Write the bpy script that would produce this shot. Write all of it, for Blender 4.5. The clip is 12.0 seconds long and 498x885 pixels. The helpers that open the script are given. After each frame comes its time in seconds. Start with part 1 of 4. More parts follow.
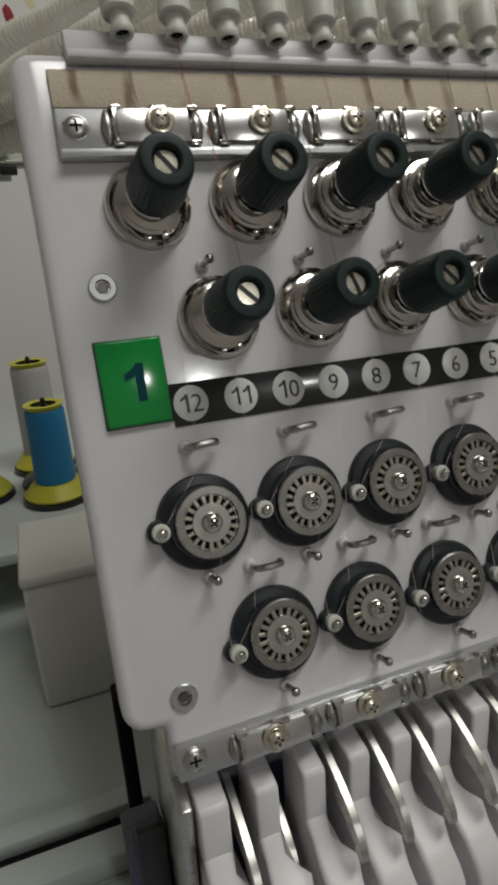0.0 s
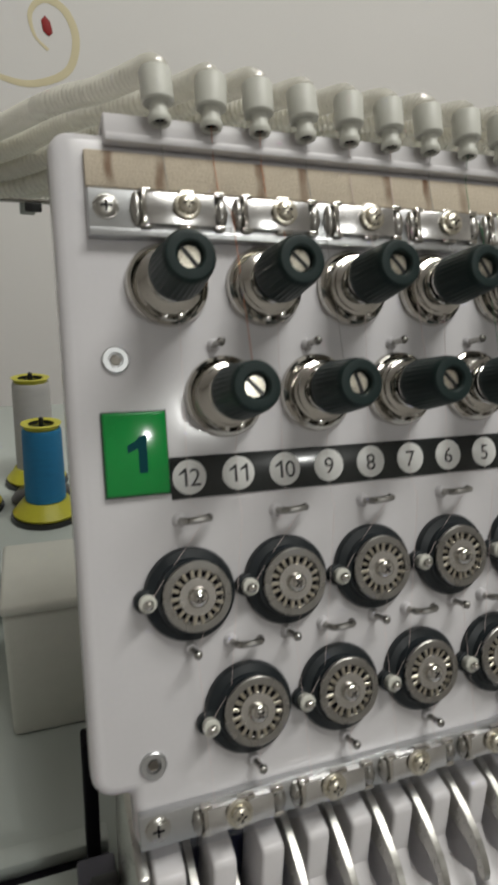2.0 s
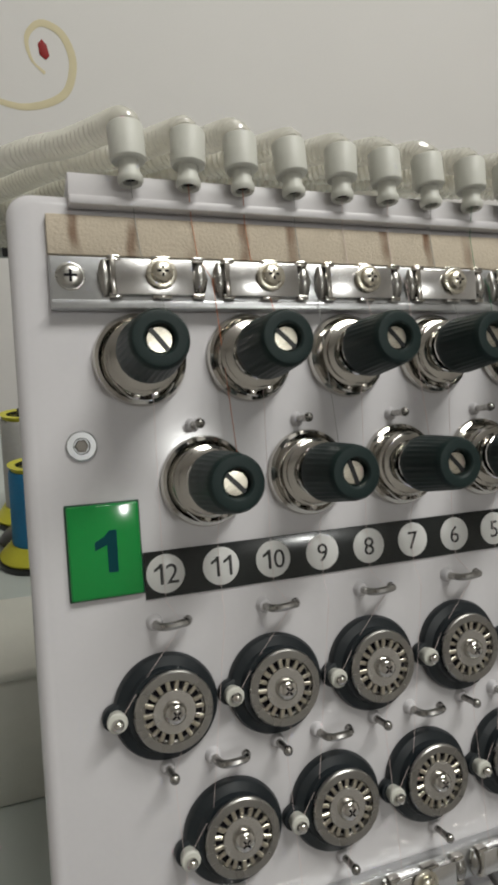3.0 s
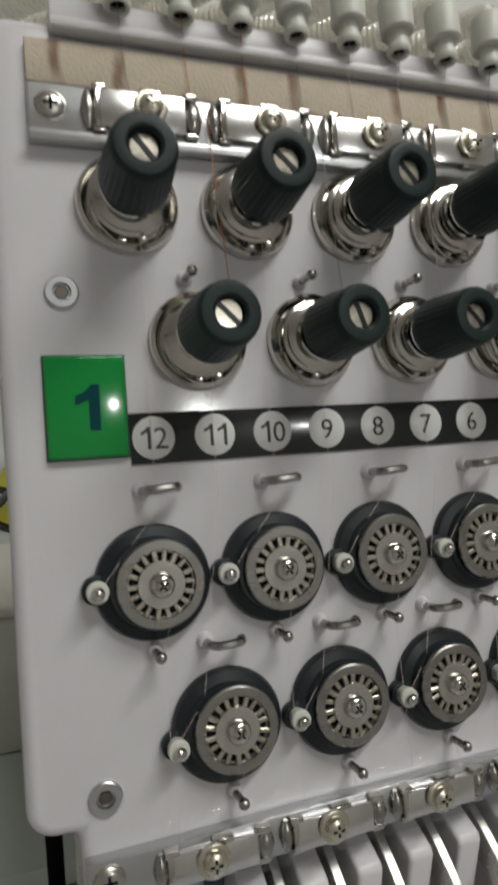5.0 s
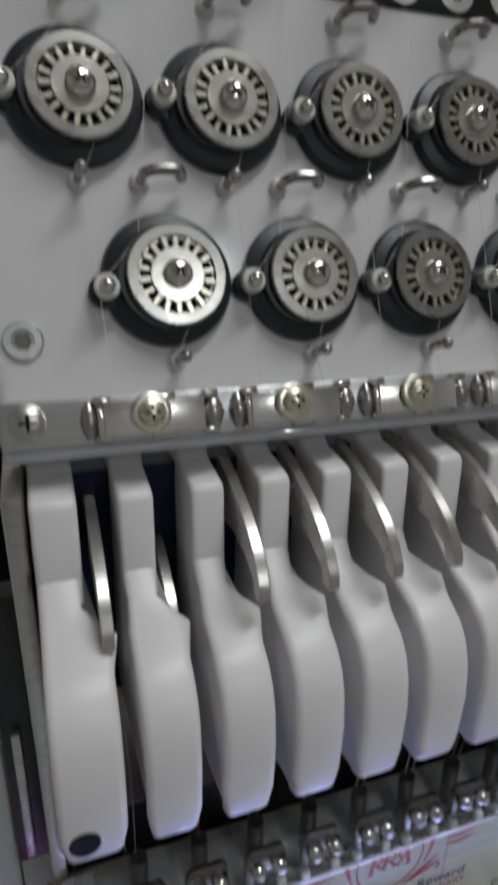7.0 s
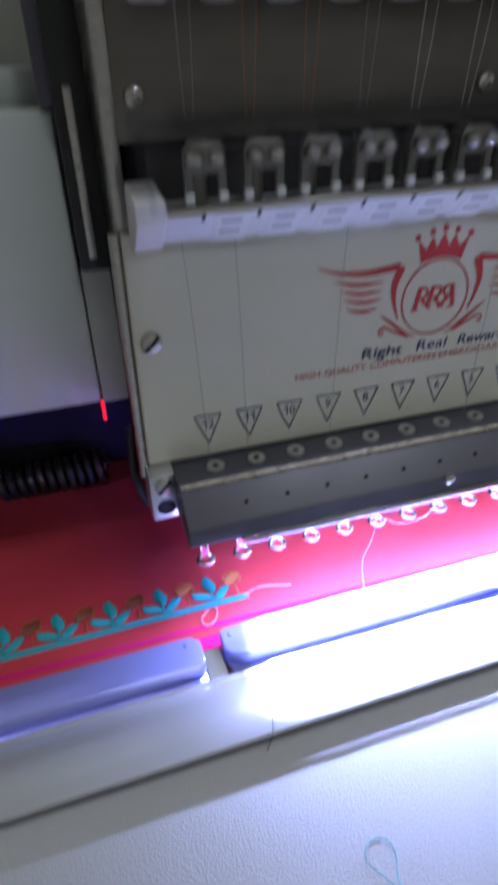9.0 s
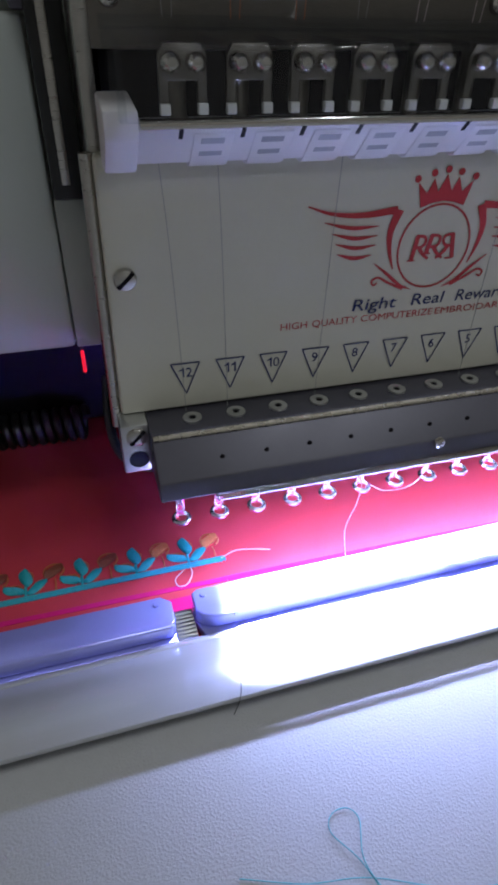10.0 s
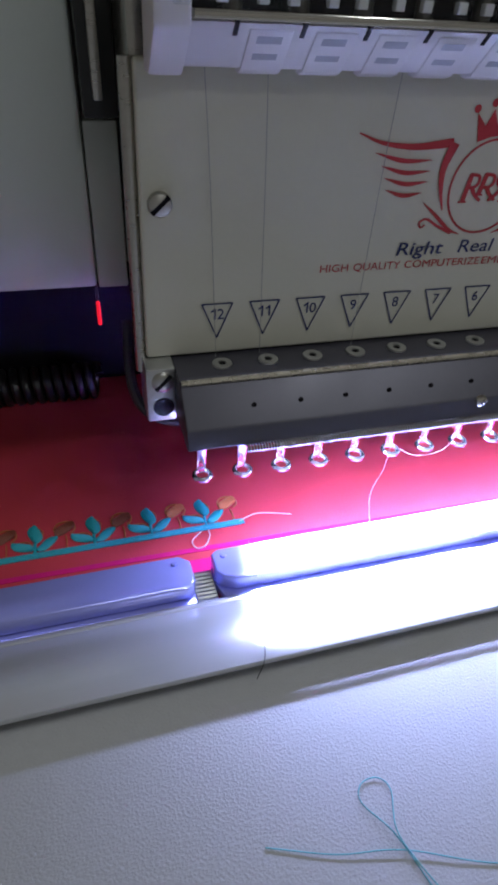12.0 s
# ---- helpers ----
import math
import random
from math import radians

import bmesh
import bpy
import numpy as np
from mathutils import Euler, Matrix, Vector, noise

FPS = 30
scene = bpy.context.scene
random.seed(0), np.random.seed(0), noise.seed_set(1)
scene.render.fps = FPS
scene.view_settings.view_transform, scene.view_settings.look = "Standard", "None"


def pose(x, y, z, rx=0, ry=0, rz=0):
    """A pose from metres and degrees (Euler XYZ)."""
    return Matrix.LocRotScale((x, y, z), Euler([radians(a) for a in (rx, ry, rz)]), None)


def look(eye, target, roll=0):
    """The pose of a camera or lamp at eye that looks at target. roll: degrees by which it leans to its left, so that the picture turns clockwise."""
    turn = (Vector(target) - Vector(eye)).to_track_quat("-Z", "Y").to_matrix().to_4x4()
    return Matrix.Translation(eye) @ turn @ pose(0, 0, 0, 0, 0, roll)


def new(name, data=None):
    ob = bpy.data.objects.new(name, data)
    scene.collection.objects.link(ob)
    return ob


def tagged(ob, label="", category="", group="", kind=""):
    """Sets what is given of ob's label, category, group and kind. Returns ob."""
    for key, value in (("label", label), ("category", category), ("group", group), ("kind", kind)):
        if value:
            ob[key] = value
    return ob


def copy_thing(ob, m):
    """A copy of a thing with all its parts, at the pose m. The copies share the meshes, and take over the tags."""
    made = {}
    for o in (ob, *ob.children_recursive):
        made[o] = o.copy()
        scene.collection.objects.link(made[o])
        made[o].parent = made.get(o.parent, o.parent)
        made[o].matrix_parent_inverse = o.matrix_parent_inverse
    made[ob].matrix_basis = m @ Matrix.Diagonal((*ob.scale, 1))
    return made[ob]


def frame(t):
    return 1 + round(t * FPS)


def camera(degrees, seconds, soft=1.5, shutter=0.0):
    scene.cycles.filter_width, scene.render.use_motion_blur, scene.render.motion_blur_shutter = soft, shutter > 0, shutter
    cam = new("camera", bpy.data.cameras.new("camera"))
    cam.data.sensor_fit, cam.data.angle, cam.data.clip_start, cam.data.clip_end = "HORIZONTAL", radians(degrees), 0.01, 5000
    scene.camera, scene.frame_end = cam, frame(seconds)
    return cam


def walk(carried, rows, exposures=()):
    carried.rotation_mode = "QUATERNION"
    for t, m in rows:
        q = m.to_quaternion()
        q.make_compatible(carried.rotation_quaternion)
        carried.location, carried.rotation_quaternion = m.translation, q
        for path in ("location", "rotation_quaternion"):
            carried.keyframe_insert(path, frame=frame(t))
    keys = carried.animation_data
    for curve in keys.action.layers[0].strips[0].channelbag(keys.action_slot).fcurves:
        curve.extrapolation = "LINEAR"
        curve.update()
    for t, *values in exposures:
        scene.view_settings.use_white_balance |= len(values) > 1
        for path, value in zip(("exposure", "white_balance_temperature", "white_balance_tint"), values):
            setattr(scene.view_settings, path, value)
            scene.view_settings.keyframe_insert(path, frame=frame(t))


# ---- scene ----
import itertools

cam = camera(44.82, 12.0, soft=3.4, shutter=0.5)

PATH = [
    (0, (-0.03226, -0.12831, 0.03643), (0.59975, 1.64841, -0.62977), -3.341),
    (0.5, (-0.03512, -0.12549, 0.04063), (0.59637, 1.65081, -0.62718), -1.095),
    (1, (-0.03643, -0.12704, 0.04284), (0.61267, 1.64774, -0.61202), 0.880),
    (1.5, (-0.03867, -0.12887, 0.04725), (0.62034, 1.64830, -0.59100), 2.213),
    (2, (-0.03286, -0.12723, 0.05185), (0.62987, 1.65488, -0.56854), 2.562),
    (2.5, (-0.02308, -0.12145, 0.06482), (0.63346, 1.67149, -0.53043), 2.324),
    (3, (-0.02299, -0.11085, 0.06348), (0.63239, 1.68584, -0.52165), 2.119),
    (3.2, (-0.02492, -0.11001, 0.06230), (0.62530, 1.68966, -0.51942), 2.163),
    (4.8, (-0.02108, -0.11054, 0.03612), (0.60335, 1.70879, -0.51172), 2.108),
    (5, (-0.01886, -0.10960, 0.03205), (0.61049, 1.70357, -0.53039), 2.084),
    (5.5, (-0.01695, -0.10736, 0.01442), (0.60487, 1.70435, -0.56094), 1.757),
    (6, (-0.01539, -0.10900, 0.00154), (0.60042, 1.69947, -0.59026), 1.350),
    (6.5, (-0.01310, -0.11517, -0.01816), (0.59754, 1.68317, -0.64513), 1.127),
    (7, (-0.01026, -0.11969, -0.04253), (0.61202, 1.65294, -0.72850), 1.268),
    (7.2, (-0.01103, -0.12277, -0.04914), (0.60961, 1.63754, -0.76753), 1.162),
    (8.8, (-0.01950, -0.15469, -0.12119), (0.49212, 1.46364, -1.17913), -1.011),
    (9, (-0.02990, -0.16517, -0.14139), (0.43577, 1.42574, -1.26039), -1.205),
    (9.5, (-0.02593, -0.16400, -0.15284), (0.44862, 1.39660, -1.31013), 0.701),
    (10, (-0.02389, -0.16249, -0.15163), (0.43688, 1.38119, -1.33685), 1.370),
    (10.5, (-0.02668, -0.16217, -0.15280), (0.42977, 1.37458, -1.34863), 1.580),
    (11, (-0.03217, -0.16279, -0.15989), (0.42949, 1.37542, -1.35185), 2.215),
    (11.5, (-0.03374, -0.16145, -0.16493), (0.43627, 1.36672, -1.36650), 3.139),
    (12, (-0.03202, -0.15824, -0.16553), (0.44196, 1.35757, -1.38112), 3.625),
]
EXPOSURES = [(0, 0.25, 6500, 10), (0.5, 0.5, 6500, 10), (1, 0.6, 6500, 10), (3.2, 0.8, 6500, 10), (5, 0.6, 6450, 10), (6, 0.4, 6400, 10), (7.2, 0.4, 6100, 10),
             (8.8, 0.35, 5900, 10), (9, 0.3, 5900, 10), (9.5, 0.0, 6000, 10), (12, -0.15, 6100, 10)]
walk(cam, [(t, look(eye, target, roll)) for t, eye, target, roll in PATH], EXPOSURES)

MM = 0.001

# ---- light ----
world = bpy.data.worlds.new("room_air")
world.use_nodes = True
world.node_tree.nodes["Background"].inputs[0].default_value = (0.9, 0.92, 1.0, 1)
world.node_tree.nodes["Background"].inputs[1].default_value = 0.02
scene.world = world


def area_lamp(name, m, sx, sy, watts, colour):
    data = bpy.data.lights.new(name, "AREA")
    data.shape, data.size, data.size_y, data.energy, data.color = "RECTANGLE", sx, sy, watts, colour
    ob = new(name, data)
    ob.matrix_world = m
    return ob


area_lamp("room_lamp_light", look((0.50, -1.78, 0.86), (0, 0, 0)), 0.05, 0.042, 2.2, (0.97, 0.98, 0.94))
area_lamp("ceiling_light", look((0.55, -0.55, 1.6), (0.35, -0.2, 0)), 1.1, 0.25, 12.5, (0.98, 0.98, 0.93))
# the sewing lamp: a row of diodes, and a lens that throws most of their light forward on the clips and the bar
diode_light = area_lamp("sewing_diode_light", pose(0.0805, -0.0305, -0.2590, -22), 0.139, 0.006, 0.42, (0.50, 0.56, 1.0))
diode_light.data.spread = math.radians(135)
lens_light = area_lamp("sewing_lens_light", pose(0.0800, -0.0380, -0.2625, -23), 0.139, 0.020, 5.0, (0.50, 0.56, 1.0))
lens_light.data.spread = math.radians(32)


# ---- materials ----
def material(name, colour, rough=0.5, metal=0.0, vary=0.12, scale=60.0, fine=900.0, bump=0.05, rough_vary=0.1, coat=0.0, stretch=(1, 1, 1), spec=0.5, island=0.0):
    """Base colour with cloudy wear, fine grain in colour, gloss and relief; scales in cycles per metre."""
    m = bpy.data.materials.new(name)
    m.use_nodes = True
    nt = m.node_tree
    b = nt.nodes["Principled BSDF"]
    b.inputs["Roughness"].default_value = rough
    b.inputs["Metallic"].default_value = metal
    b.inputs["Coat Weight"].default_value = coat
    b.inputs["Coat Roughness"].default_value = 0.12
    b.inputs["Specular IOR Level"].default_value = spec
    co = nt.nodes.new("ShaderNodeTexCoord")
    mp = nt.nodes.new("ShaderNodeMapping")
    mp.inputs["Scale"].default_value = stretch
    nt.links.new(co.outputs["Object"], mp.inputs["Vector"])
    big, small = nt.nodes.new("ShaderNodeTexNoise"), nt.nodes.new("ShaderNodeTexNoise")
    for n, sc, det in ((big, scale, 4), (small, fine, 3)):
        n.inputs["Scale"].default_value = sc
        n.inputs["Detail"].default_value = det
        nt.links.new(mp.outputs["Vector"], n.inputs["Vector"])
    mix = nt.nodes.new("ShaderNodeMix")
    mix.data_type = "RGBA"
    mix.inputs["A"].default_value = (*[c * (1 - vary) for c in colour], 1)
    mix.inputs["B"].default_value = (*[min(1, c * (1 + vary)) for c in colour], 1)
    add = nt.nodes.new("ShaderNodeMath")
    add.operation = "MULTIPLY_ADD"
    add.inputs[1].default_value = 0.35
    nt.links.new(small.outputs["Fac"], add.inputs[0])
    half = nt.nodes.new("ShaderNodeMath")
    half.operation = "MULTIPLY"
    half.inputs[1].default_value = 0.65
    nt.links.new(big.outputs["Fac"], half.inputs[0])
    nt.links.new(half.outputs[0], add.inputs[2])
    nt.links.new(add.outputs[0], mix.inputs["Factor"])
    nt.links.new(mix.outputs["Result"], b.inputs["Base Color"])
    rr = nt.nodes.new("ShaderNodeMapRange")
    rr.inputs["To Min"].default_value = max(0.02, rough - rough_vary)
    rr.inputs["To Max"].default_value = min(1.0, rough + rough_vary)
    nt.links.new(big.outputs["Fac"], rr.inputs["Value"])
    nt.links.new(rr.outputs["Result"], b.inputs["Roughness"])
    if bump:
        bp = nt.nodes.new("ShaderNodeBump")
        bp.inputs["Strength"].default_value = bump
        bp.inputs["Distance"].default_value = 0.0004
        nt.links.new(small.outputs["Fac"], bp.inputs["Height"])
        nt.links.new(bp.outputs["Normal"], b.inputs["Normal"])
    return m


def clear_material(name, colour, rough=0.05, ior=1.47):
    m = bpy.data.materials.new(name)
    m.use_nodes = True
    b = m.node_tree.nodes["Principled BSDF"]
    b.inputs["Base Color"].default_value = (*colour, 1)
    b.inputs["Transmission Weight"].default_value = 1.0
    b.inputs["IOR"].default_value = ior
    n = m.node_tree.nodes.new("ShaderNodeTexNoise")
    n.inputs["Scale"].default_value = 180
    r = m.node_tree.nodes.new("ShaderNodeMapRange")
    r.inputs["To Min"].default_value, r.inputs["To Max"].default_value = rough, rough + 0.05
    m.node_tree.links.new(n.outputs["Fac"], r.inputs["Value"])
    m.node_tree.links.new(r.outputs["Result"], b.inputs["Roughness"])
    return m


PANEL_WHITE = material("panel_paint", (0.66, 0.645, 0.66), 0.14, vary=0.05, scale=35, bump=0.010, coat=0.0, rough_vary=0.03)
COVER_WHITE = material("cover_plastic", (0.68, 0.66, 0.67), 0.38, vary=0.05, scale=50, bump=0.02)
PLATE_WHITE = material("plate_paint", (0.66, 0.65, 0.55), 0.35, vary=0.07, scale=40, bump=0.02)
BODY_WHITE = material("machine_paint", (0.46, 0.50, 0.47), 0.42, vary=0.08, scale=20, bump=0.05, fine=1500)
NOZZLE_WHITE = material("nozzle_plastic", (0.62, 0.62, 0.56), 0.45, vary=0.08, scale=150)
CHROME = material("chrome", (0.62, 0.60, 0.56), 0.13, 1.0, vary=0.12, scale=200, bump=0.02, rough_vary=0.07)
STEEL = material("brushed_steel", (0.50, 0.49, 0.46), 0.30, 1.0, vary=0.18, scale=140, bump=0.06, stretch=(1, 6, 6))
ALU = material("zinc_plate", (0.60, 0.61, 0.62), 0.36, 1.0, vary=0.14, scale=120, bump=0.06)
TOOTH = material("tooth_metal", (0.60, 0.56, 0.47), 0.28, 1.0, vary=0.2, scale=300)
CLAMP = material("clamp_metal", (0.74, 0.73, 0.72), 0.24, 1.0, vary=0.1, scale=150, bump=0.03)
HUB = material("hub_metal", (0.58, 0.56, 0.53), 0.26, 0.9, vary=0.12, scale=260, bump=0.05)
RAIL_STEEL = material("satin_rail_steel", (0.095, 0.093, 0.115), 0.45, 0.6, vary=0.12, scale=60, bump=0.03)
WHEEL_STEEL = material("wheel_steel", (0.38, 0.37, 0.35), 0.28, 1.0, vary=0.15, scale=200, bump=0.04)
DARK_STEEL = material("dark_steel", (0.20, 0.185, 0.165), 0.38, 1.0, vary=0.3, scale=60, bump=0.08, stretch=(1, 5, 5))
BRASSY = material("nickel_screw", (0.68, 0.64, 0.54), 0.28, 1.0, vary=0.15, scale=400)
RUBBER = material("knob_rubber", (0.010, 0.022, 0.021), 0.45, vary=0.3, scale=200, bump=0.12, fine=2500, spec=0.28)
SLATE = material("slate_plastic", (0.006, 0.010, 0.013), 0.4, vary=0.3, scale=200, bump=0.04)
BLACK = material("black_plastic", (0.012, 0.013, 0.014), 0.32, vary=0.3, scale=200, bump=0.04)
# Blue lamp glow and deep shade between the levers, put into the colour.
NAVY = material("blue_lit_shade", (0.012, 0.015, 0.045), 0.5, vary=0.3, scale=60, spec=0.2)
# Near-black of dark parts, also shade painted into holes, cavities and the underside.
DARK = material("dark_parts_and_shade", (0.009, 0.008, 0.011), 0.75, vary=0.3, scale=60, spec=0.08)
GREEN = material("green_gel", (0.006, 0.25, 0.045), 0.11, vary=0.1, scale=60, bump=0.01)
GREEN_EDGE = material("green_edge", (0.004, 0.06, 0.03), 0.3)
TEAL_INK = material("teal_ink", (0.004, 0.05, 0.06), 0.7, spec=0.1)
STRIP_BLACK = material("strip_black", (0.010, 0.013, 0.013), 0.22, vary=0.4, scale=80, bump=0.02, coat=0.3)
SLOT_GREY = material("grey_slot_plastic", (0.30, 0.30, 0.33), 0.5, vary=0.08, scale=200)
STRIP_WHITE = material("strip_white", (0.72, 0.72, 0.70), 0.3, vary=0.04)
INK = material("black_ink", (0.02, 0.02, 0.02), 0.4)
RED_INK = material("red_ink", (0.46, 0.03, 0.04), 0.4, vary=0.12, scale=300)
BLUE_INK = material("blue_ink", (0.015, 0.025, 0.13), 0.4, vary=0.12, scale=300)
LAVENDER = material("clip_enamel", (0.36, 0.38, 0.84), 0.13, 0.45, vary=0.06, scale=60, bump=0.03)
BAR_ALU = material("frame_aluminium", (0.62, 0.63, 0.65), 0.22, 0.6, vary=0.08, scale=60, stretch=(0.3, 5, 5), bump=0.015, rough_vary=0.03)
THREAD_TEAL = material("turquoise_thread", (0.02, 0.36, 0.42), 0.55, vary=0.35, scale=700, fine=2500, bump=0.5)
THREAD_FADED = material("pale_turquoise_thread", (0.13, 0.42, 0.46), 0.55, vary=0.25, scale=700, fine=2500, bump=0.4)
THREAD_COPPER = material("copper_thread", (0.55, 0.17, 0.06), 0.42, 0.2, vary=0.4, scale=700, fine=2500, bump=0.5)
THREAD_BROWN = material("brown_thread", (0.22, 0.055, 0.03), 0.45, 0.1, vary=0.4, scale=700, fine=2500, bump=0.5)
THREAD_PALE = material("pale_thread", (0.75, 0.62, 0.60), 0.6)
THREAD_GREY = material("grey_thread", (0.34, 0.34, 0.33), 0.6)
THREAD_GREEN = material("green_thread", (0.02, 0.20, 0.08), 0.5)
SPOOL_BLUE = material("blue_thread_winding", (0.008, 0.17, 0.36), 0.55, vary=0.25, scale=90, fine=1600, bump=0.4, stretch=(1, 1, 4))
SPOOL_GREY = material("grey_thread_winding", (0.42, 0.41, 0.40), 0.6, vary=0.15, scale=90, fine=1600, bump=0.4, stretch=(1, 1, 4))
SPOOL_YELLOW = material("yellow_spool_plastic", (0.50, 0.47, 0.035), 0.42, vary=0.15, scale=80)


def sheet_material(name, tint, gloss=0.06, body=0.0, body_colour=(0.8, 0.8, 0.75), rough=0.06):
    """Thin clear plastic: mostly see-through, a little milky, with glossier grazing edges."""
    m = bpy.data.materials.new(name)
    m.use_nodes = True
    nt = m.node_tree
    b = nt.nodes["Principled BSDF"]
    b.inputs["Base Color"].default_value = (*body_colour, 1)
    b.inputs["Roughness"].default_value = 0.3
    clear = nt.nodes.new("ShaderNodeBsdfTransparent")
    clear.inputs[0].default_value = (*tint, 1)
    cloud = nt.nodes.new("ShaderNodeTexNoise")
    cloud.inputs["Scale"].default_value = 12
    amount = nt.nodes.new("ShaderNodeMapRange")
    amount.inputs["To Min"].default_value, amount.inputs["To Max"].default_value = body * 0.8, body * 1.2
    nt.links.new(cloud.outputs["Fac"], amount.inputs["Value"])
    milky = nt.nodes.new("ShaderNodeMixShader")
    nt.links.new(amount.outputs["Result"], milky.inputs["Fac"])
    nt.links.new(clear.outputs[0], milky.inputs[1])
    nt.links.new(b.outputs[0], milky.inputs[2])
    shine = nt.nodes.new("ShaderNodeBsdfGlossy")
    shine.inputs["Roughness"].default_value = rough
    lw = nt.nodes.new("ShaderNodeLayerWeight")
    lw.inputs["Blend"].default_value = 0.25
    k = nt.nodes.new("ShaderNodeMapRange")
    k.inputs["To Min"].default_value, k.inputs["To Max"].default_value = gloss, min(0.6, gloss * 6)
    nt.links.new(lw.outputs["Fresnel"], k.inputs["Value"])
    top = nt.nodes.new("ShaderNodeMixShader")
    nt.links.new(k.outputs["Result"], top.inputs["Fac"])
    nt.links.new(milky.outputs[0], top.inputs[1])
    nt.links.new(shine.outputs[0], top.inputs[2])
    nt.links.new(top.outputs[0], nt.nodes["Material Output"].inputs["Surface"])
    return m


ACRYLIC = sheet_material("clear_acrylic", (0.95, 0.96, 0.97), 0.025)
TUBE = sheet_material("tube_plastic", (0.97, 0.96, 0.92), 0.08, 0.48, (0.95, 0.93, 0.84), 0.1)
SHELF_CLEAR = clear_material("shelf_acrylic", (0.80, 0.83, 0.76), 0.35, 1.25)
YELLOW_PAINT = material("yellow_wall_paint", (0.74, 0.66, 0.44), 0.8, vary=0.12, scale=40)
PINK_YARN = material("magenta_weave", (0.62, 0.012, 0.16), 0.8, vary=0.2, scale=200, fine=1800, bump=0.25, spec=0.15)
RED_PAINT = material("red_wall_paint", (0.30, 0.012, 0.012), 0.6)
WALL = material("wall_paint", (0.80, 0.78, 0.755), 0.8, vary=0.04, scale=6, fine=300, bump=0.1)
FLOOR = material("floor_tile", (0.30, 0.28, 0.26), 0.5, vary=0.15, scale=5)
TABLE = material("table_laminate", (0.38, 0.385, 0.395), 0.55, vary=0.07, scale=400, fine=1500, bump=0.6)


def fabric_material():
    m = material("red_fabric", (0.54, 0.050, 0.068), 0.85, vary=0.18, scale=45, fine=1800, bump=0.25, spec=0.15)
    return m


FABRIC = fabric_material()


def felt_material():
    """Beige felt with brown rub marks where each thread runs down over it."""
    m = material("felt", (0.60, 0.52, 0.41), 0.95, vary=0.12, scale=120, fine=1500, bump=0.5)
    nt = m.node_tree
    b = nt.nodes["Principled BSDF"]
    co = nt.nodes.new("ShaderNodeTexCoord")
    sep = nt.nodes.new("ShaderNodeSeparateXYZ")
    nt.links.new(co.outputs["Object"], sep.inputs[0])
    wob = nt.nodes.new("ShaderNodeTexNoise")
    wob.inputs["Scale"].default_value = 70
    nt.links.new(co.outputs["Object"], wob.inputs["Vector"])
    off = nt.nodes.new("ShaderNodeMath")
    off.operation = "MULTIPLY_ADD"
    off.inputs[1].default_value = 0.004
    nt.links.new(wob.outputs["Fac"], off.inputs[0])
    nt.links.new(sep.outputs["X"], off.inputs[2])
    saw = nt.nodes.new("ShaderNodeMath")
    saw.operation = "PINGPONG"
    saw.inputs[1].default_value = 0.006
    nt.links.new(off.outputs[0], saw.inputs[0])
    rng = nt.nodes.new("ShaderNodeMapRange")
    rng.inputs["From Min"].default_value, rng.inputs["From Max"].default_value = 0.0005, 0.0016
    rng.inputs["To Min"].default_value, rng.inputs["To Max"].default_value = 1.0, 0.0
    nt.links.new(saw.outputs[0], rng.inputs["Value"])
    big = nt.nodes.new("ShaderNodeTexNoise")
    big.inputs["Scale"].default_value = 55
    nt.links.new(co.outputs["Object"], big.inputs["Vector"])
    cut = nt.nodes.new("ShaderNodeMapRange")
    cut.inputs["From Min"].default_value, cut.inputs["From Max"].default_value = 0.42, 0.62
    nt.links.new(big.outputs["Fac"], cut.inputs["Value"])
    mul = nt.nodes.new("ShaderNodeMath")
    mul.operation = "MULTIPLY"
    nt.links.new(rng.outputs["Result"], mul.inputs[0])
    nt.links.new(cut.outputs["Result"], mul.inputs[1])
    old = b.inputs["Base Color"].links[0].from_socket
    mix = nt.nodes.new("ShaderNodeMix")
    mix.data_type = "RGBA"
    mix.inputs["B"].default_value = (0.17, 0.085, 0.045, 1)
    nt.links.new(mul.outputs[0], mix.inputs["Factor"])
    nt.links.new(old, mix.inputs["A"])
    nt.links.new(mix.outputs["Result"], b.inputs["Base Color"])
    return m


FELT = felt_material()


def glow(name, colour, strength):
    m = bpy.data.materials.new(name)
    m.use_nodes = True
    b = m.node_tree.nodes["Principled BSDF"]
    b.inputs["Emission Color"].default_value = (*colour, 1)
    b.inputs["Emission Strength"].default_value = strength
    b.inputs["Base Color"].default_value = (*[c * 0.5 for c in colour], 1)
    return m


# ---- mesh helpers; all sizes in millimetres ----
def rounded(bm, width, seg=2, angle=0.5):
    """Rounds the edges whose faces meet at more than the angle."""
    edges = [e for e in bm.edges if len(e.link_faces) == 2 and e.calc_face_angle(0) > angle]
    if width and edges:
        bmesh.ops.bevel(bm, geom=edges, offset=width, segments=seg, profile=0.5, affect="EDGES", clamp_overlap=True)
    return bm


def box(x0, x1, y0, y1, z0, z1, bevel=0.0, seg=2, bm=None):
    b = bmesh.new()
    bmesh.ops.create_cube(b, size=1)
    bmesh.ops.transform(b, matrix=Matrix.Translation(((x0 + x1) / 2, (y0 + y1) / 2, (z0 + z1) / 2)) @ Matrix.Diagonal((x1 - x0, y1 - y0, z1 - z0, 1)), verts=b.verts)
    rounded(b, bevel, seg)
    return join(bm, b)


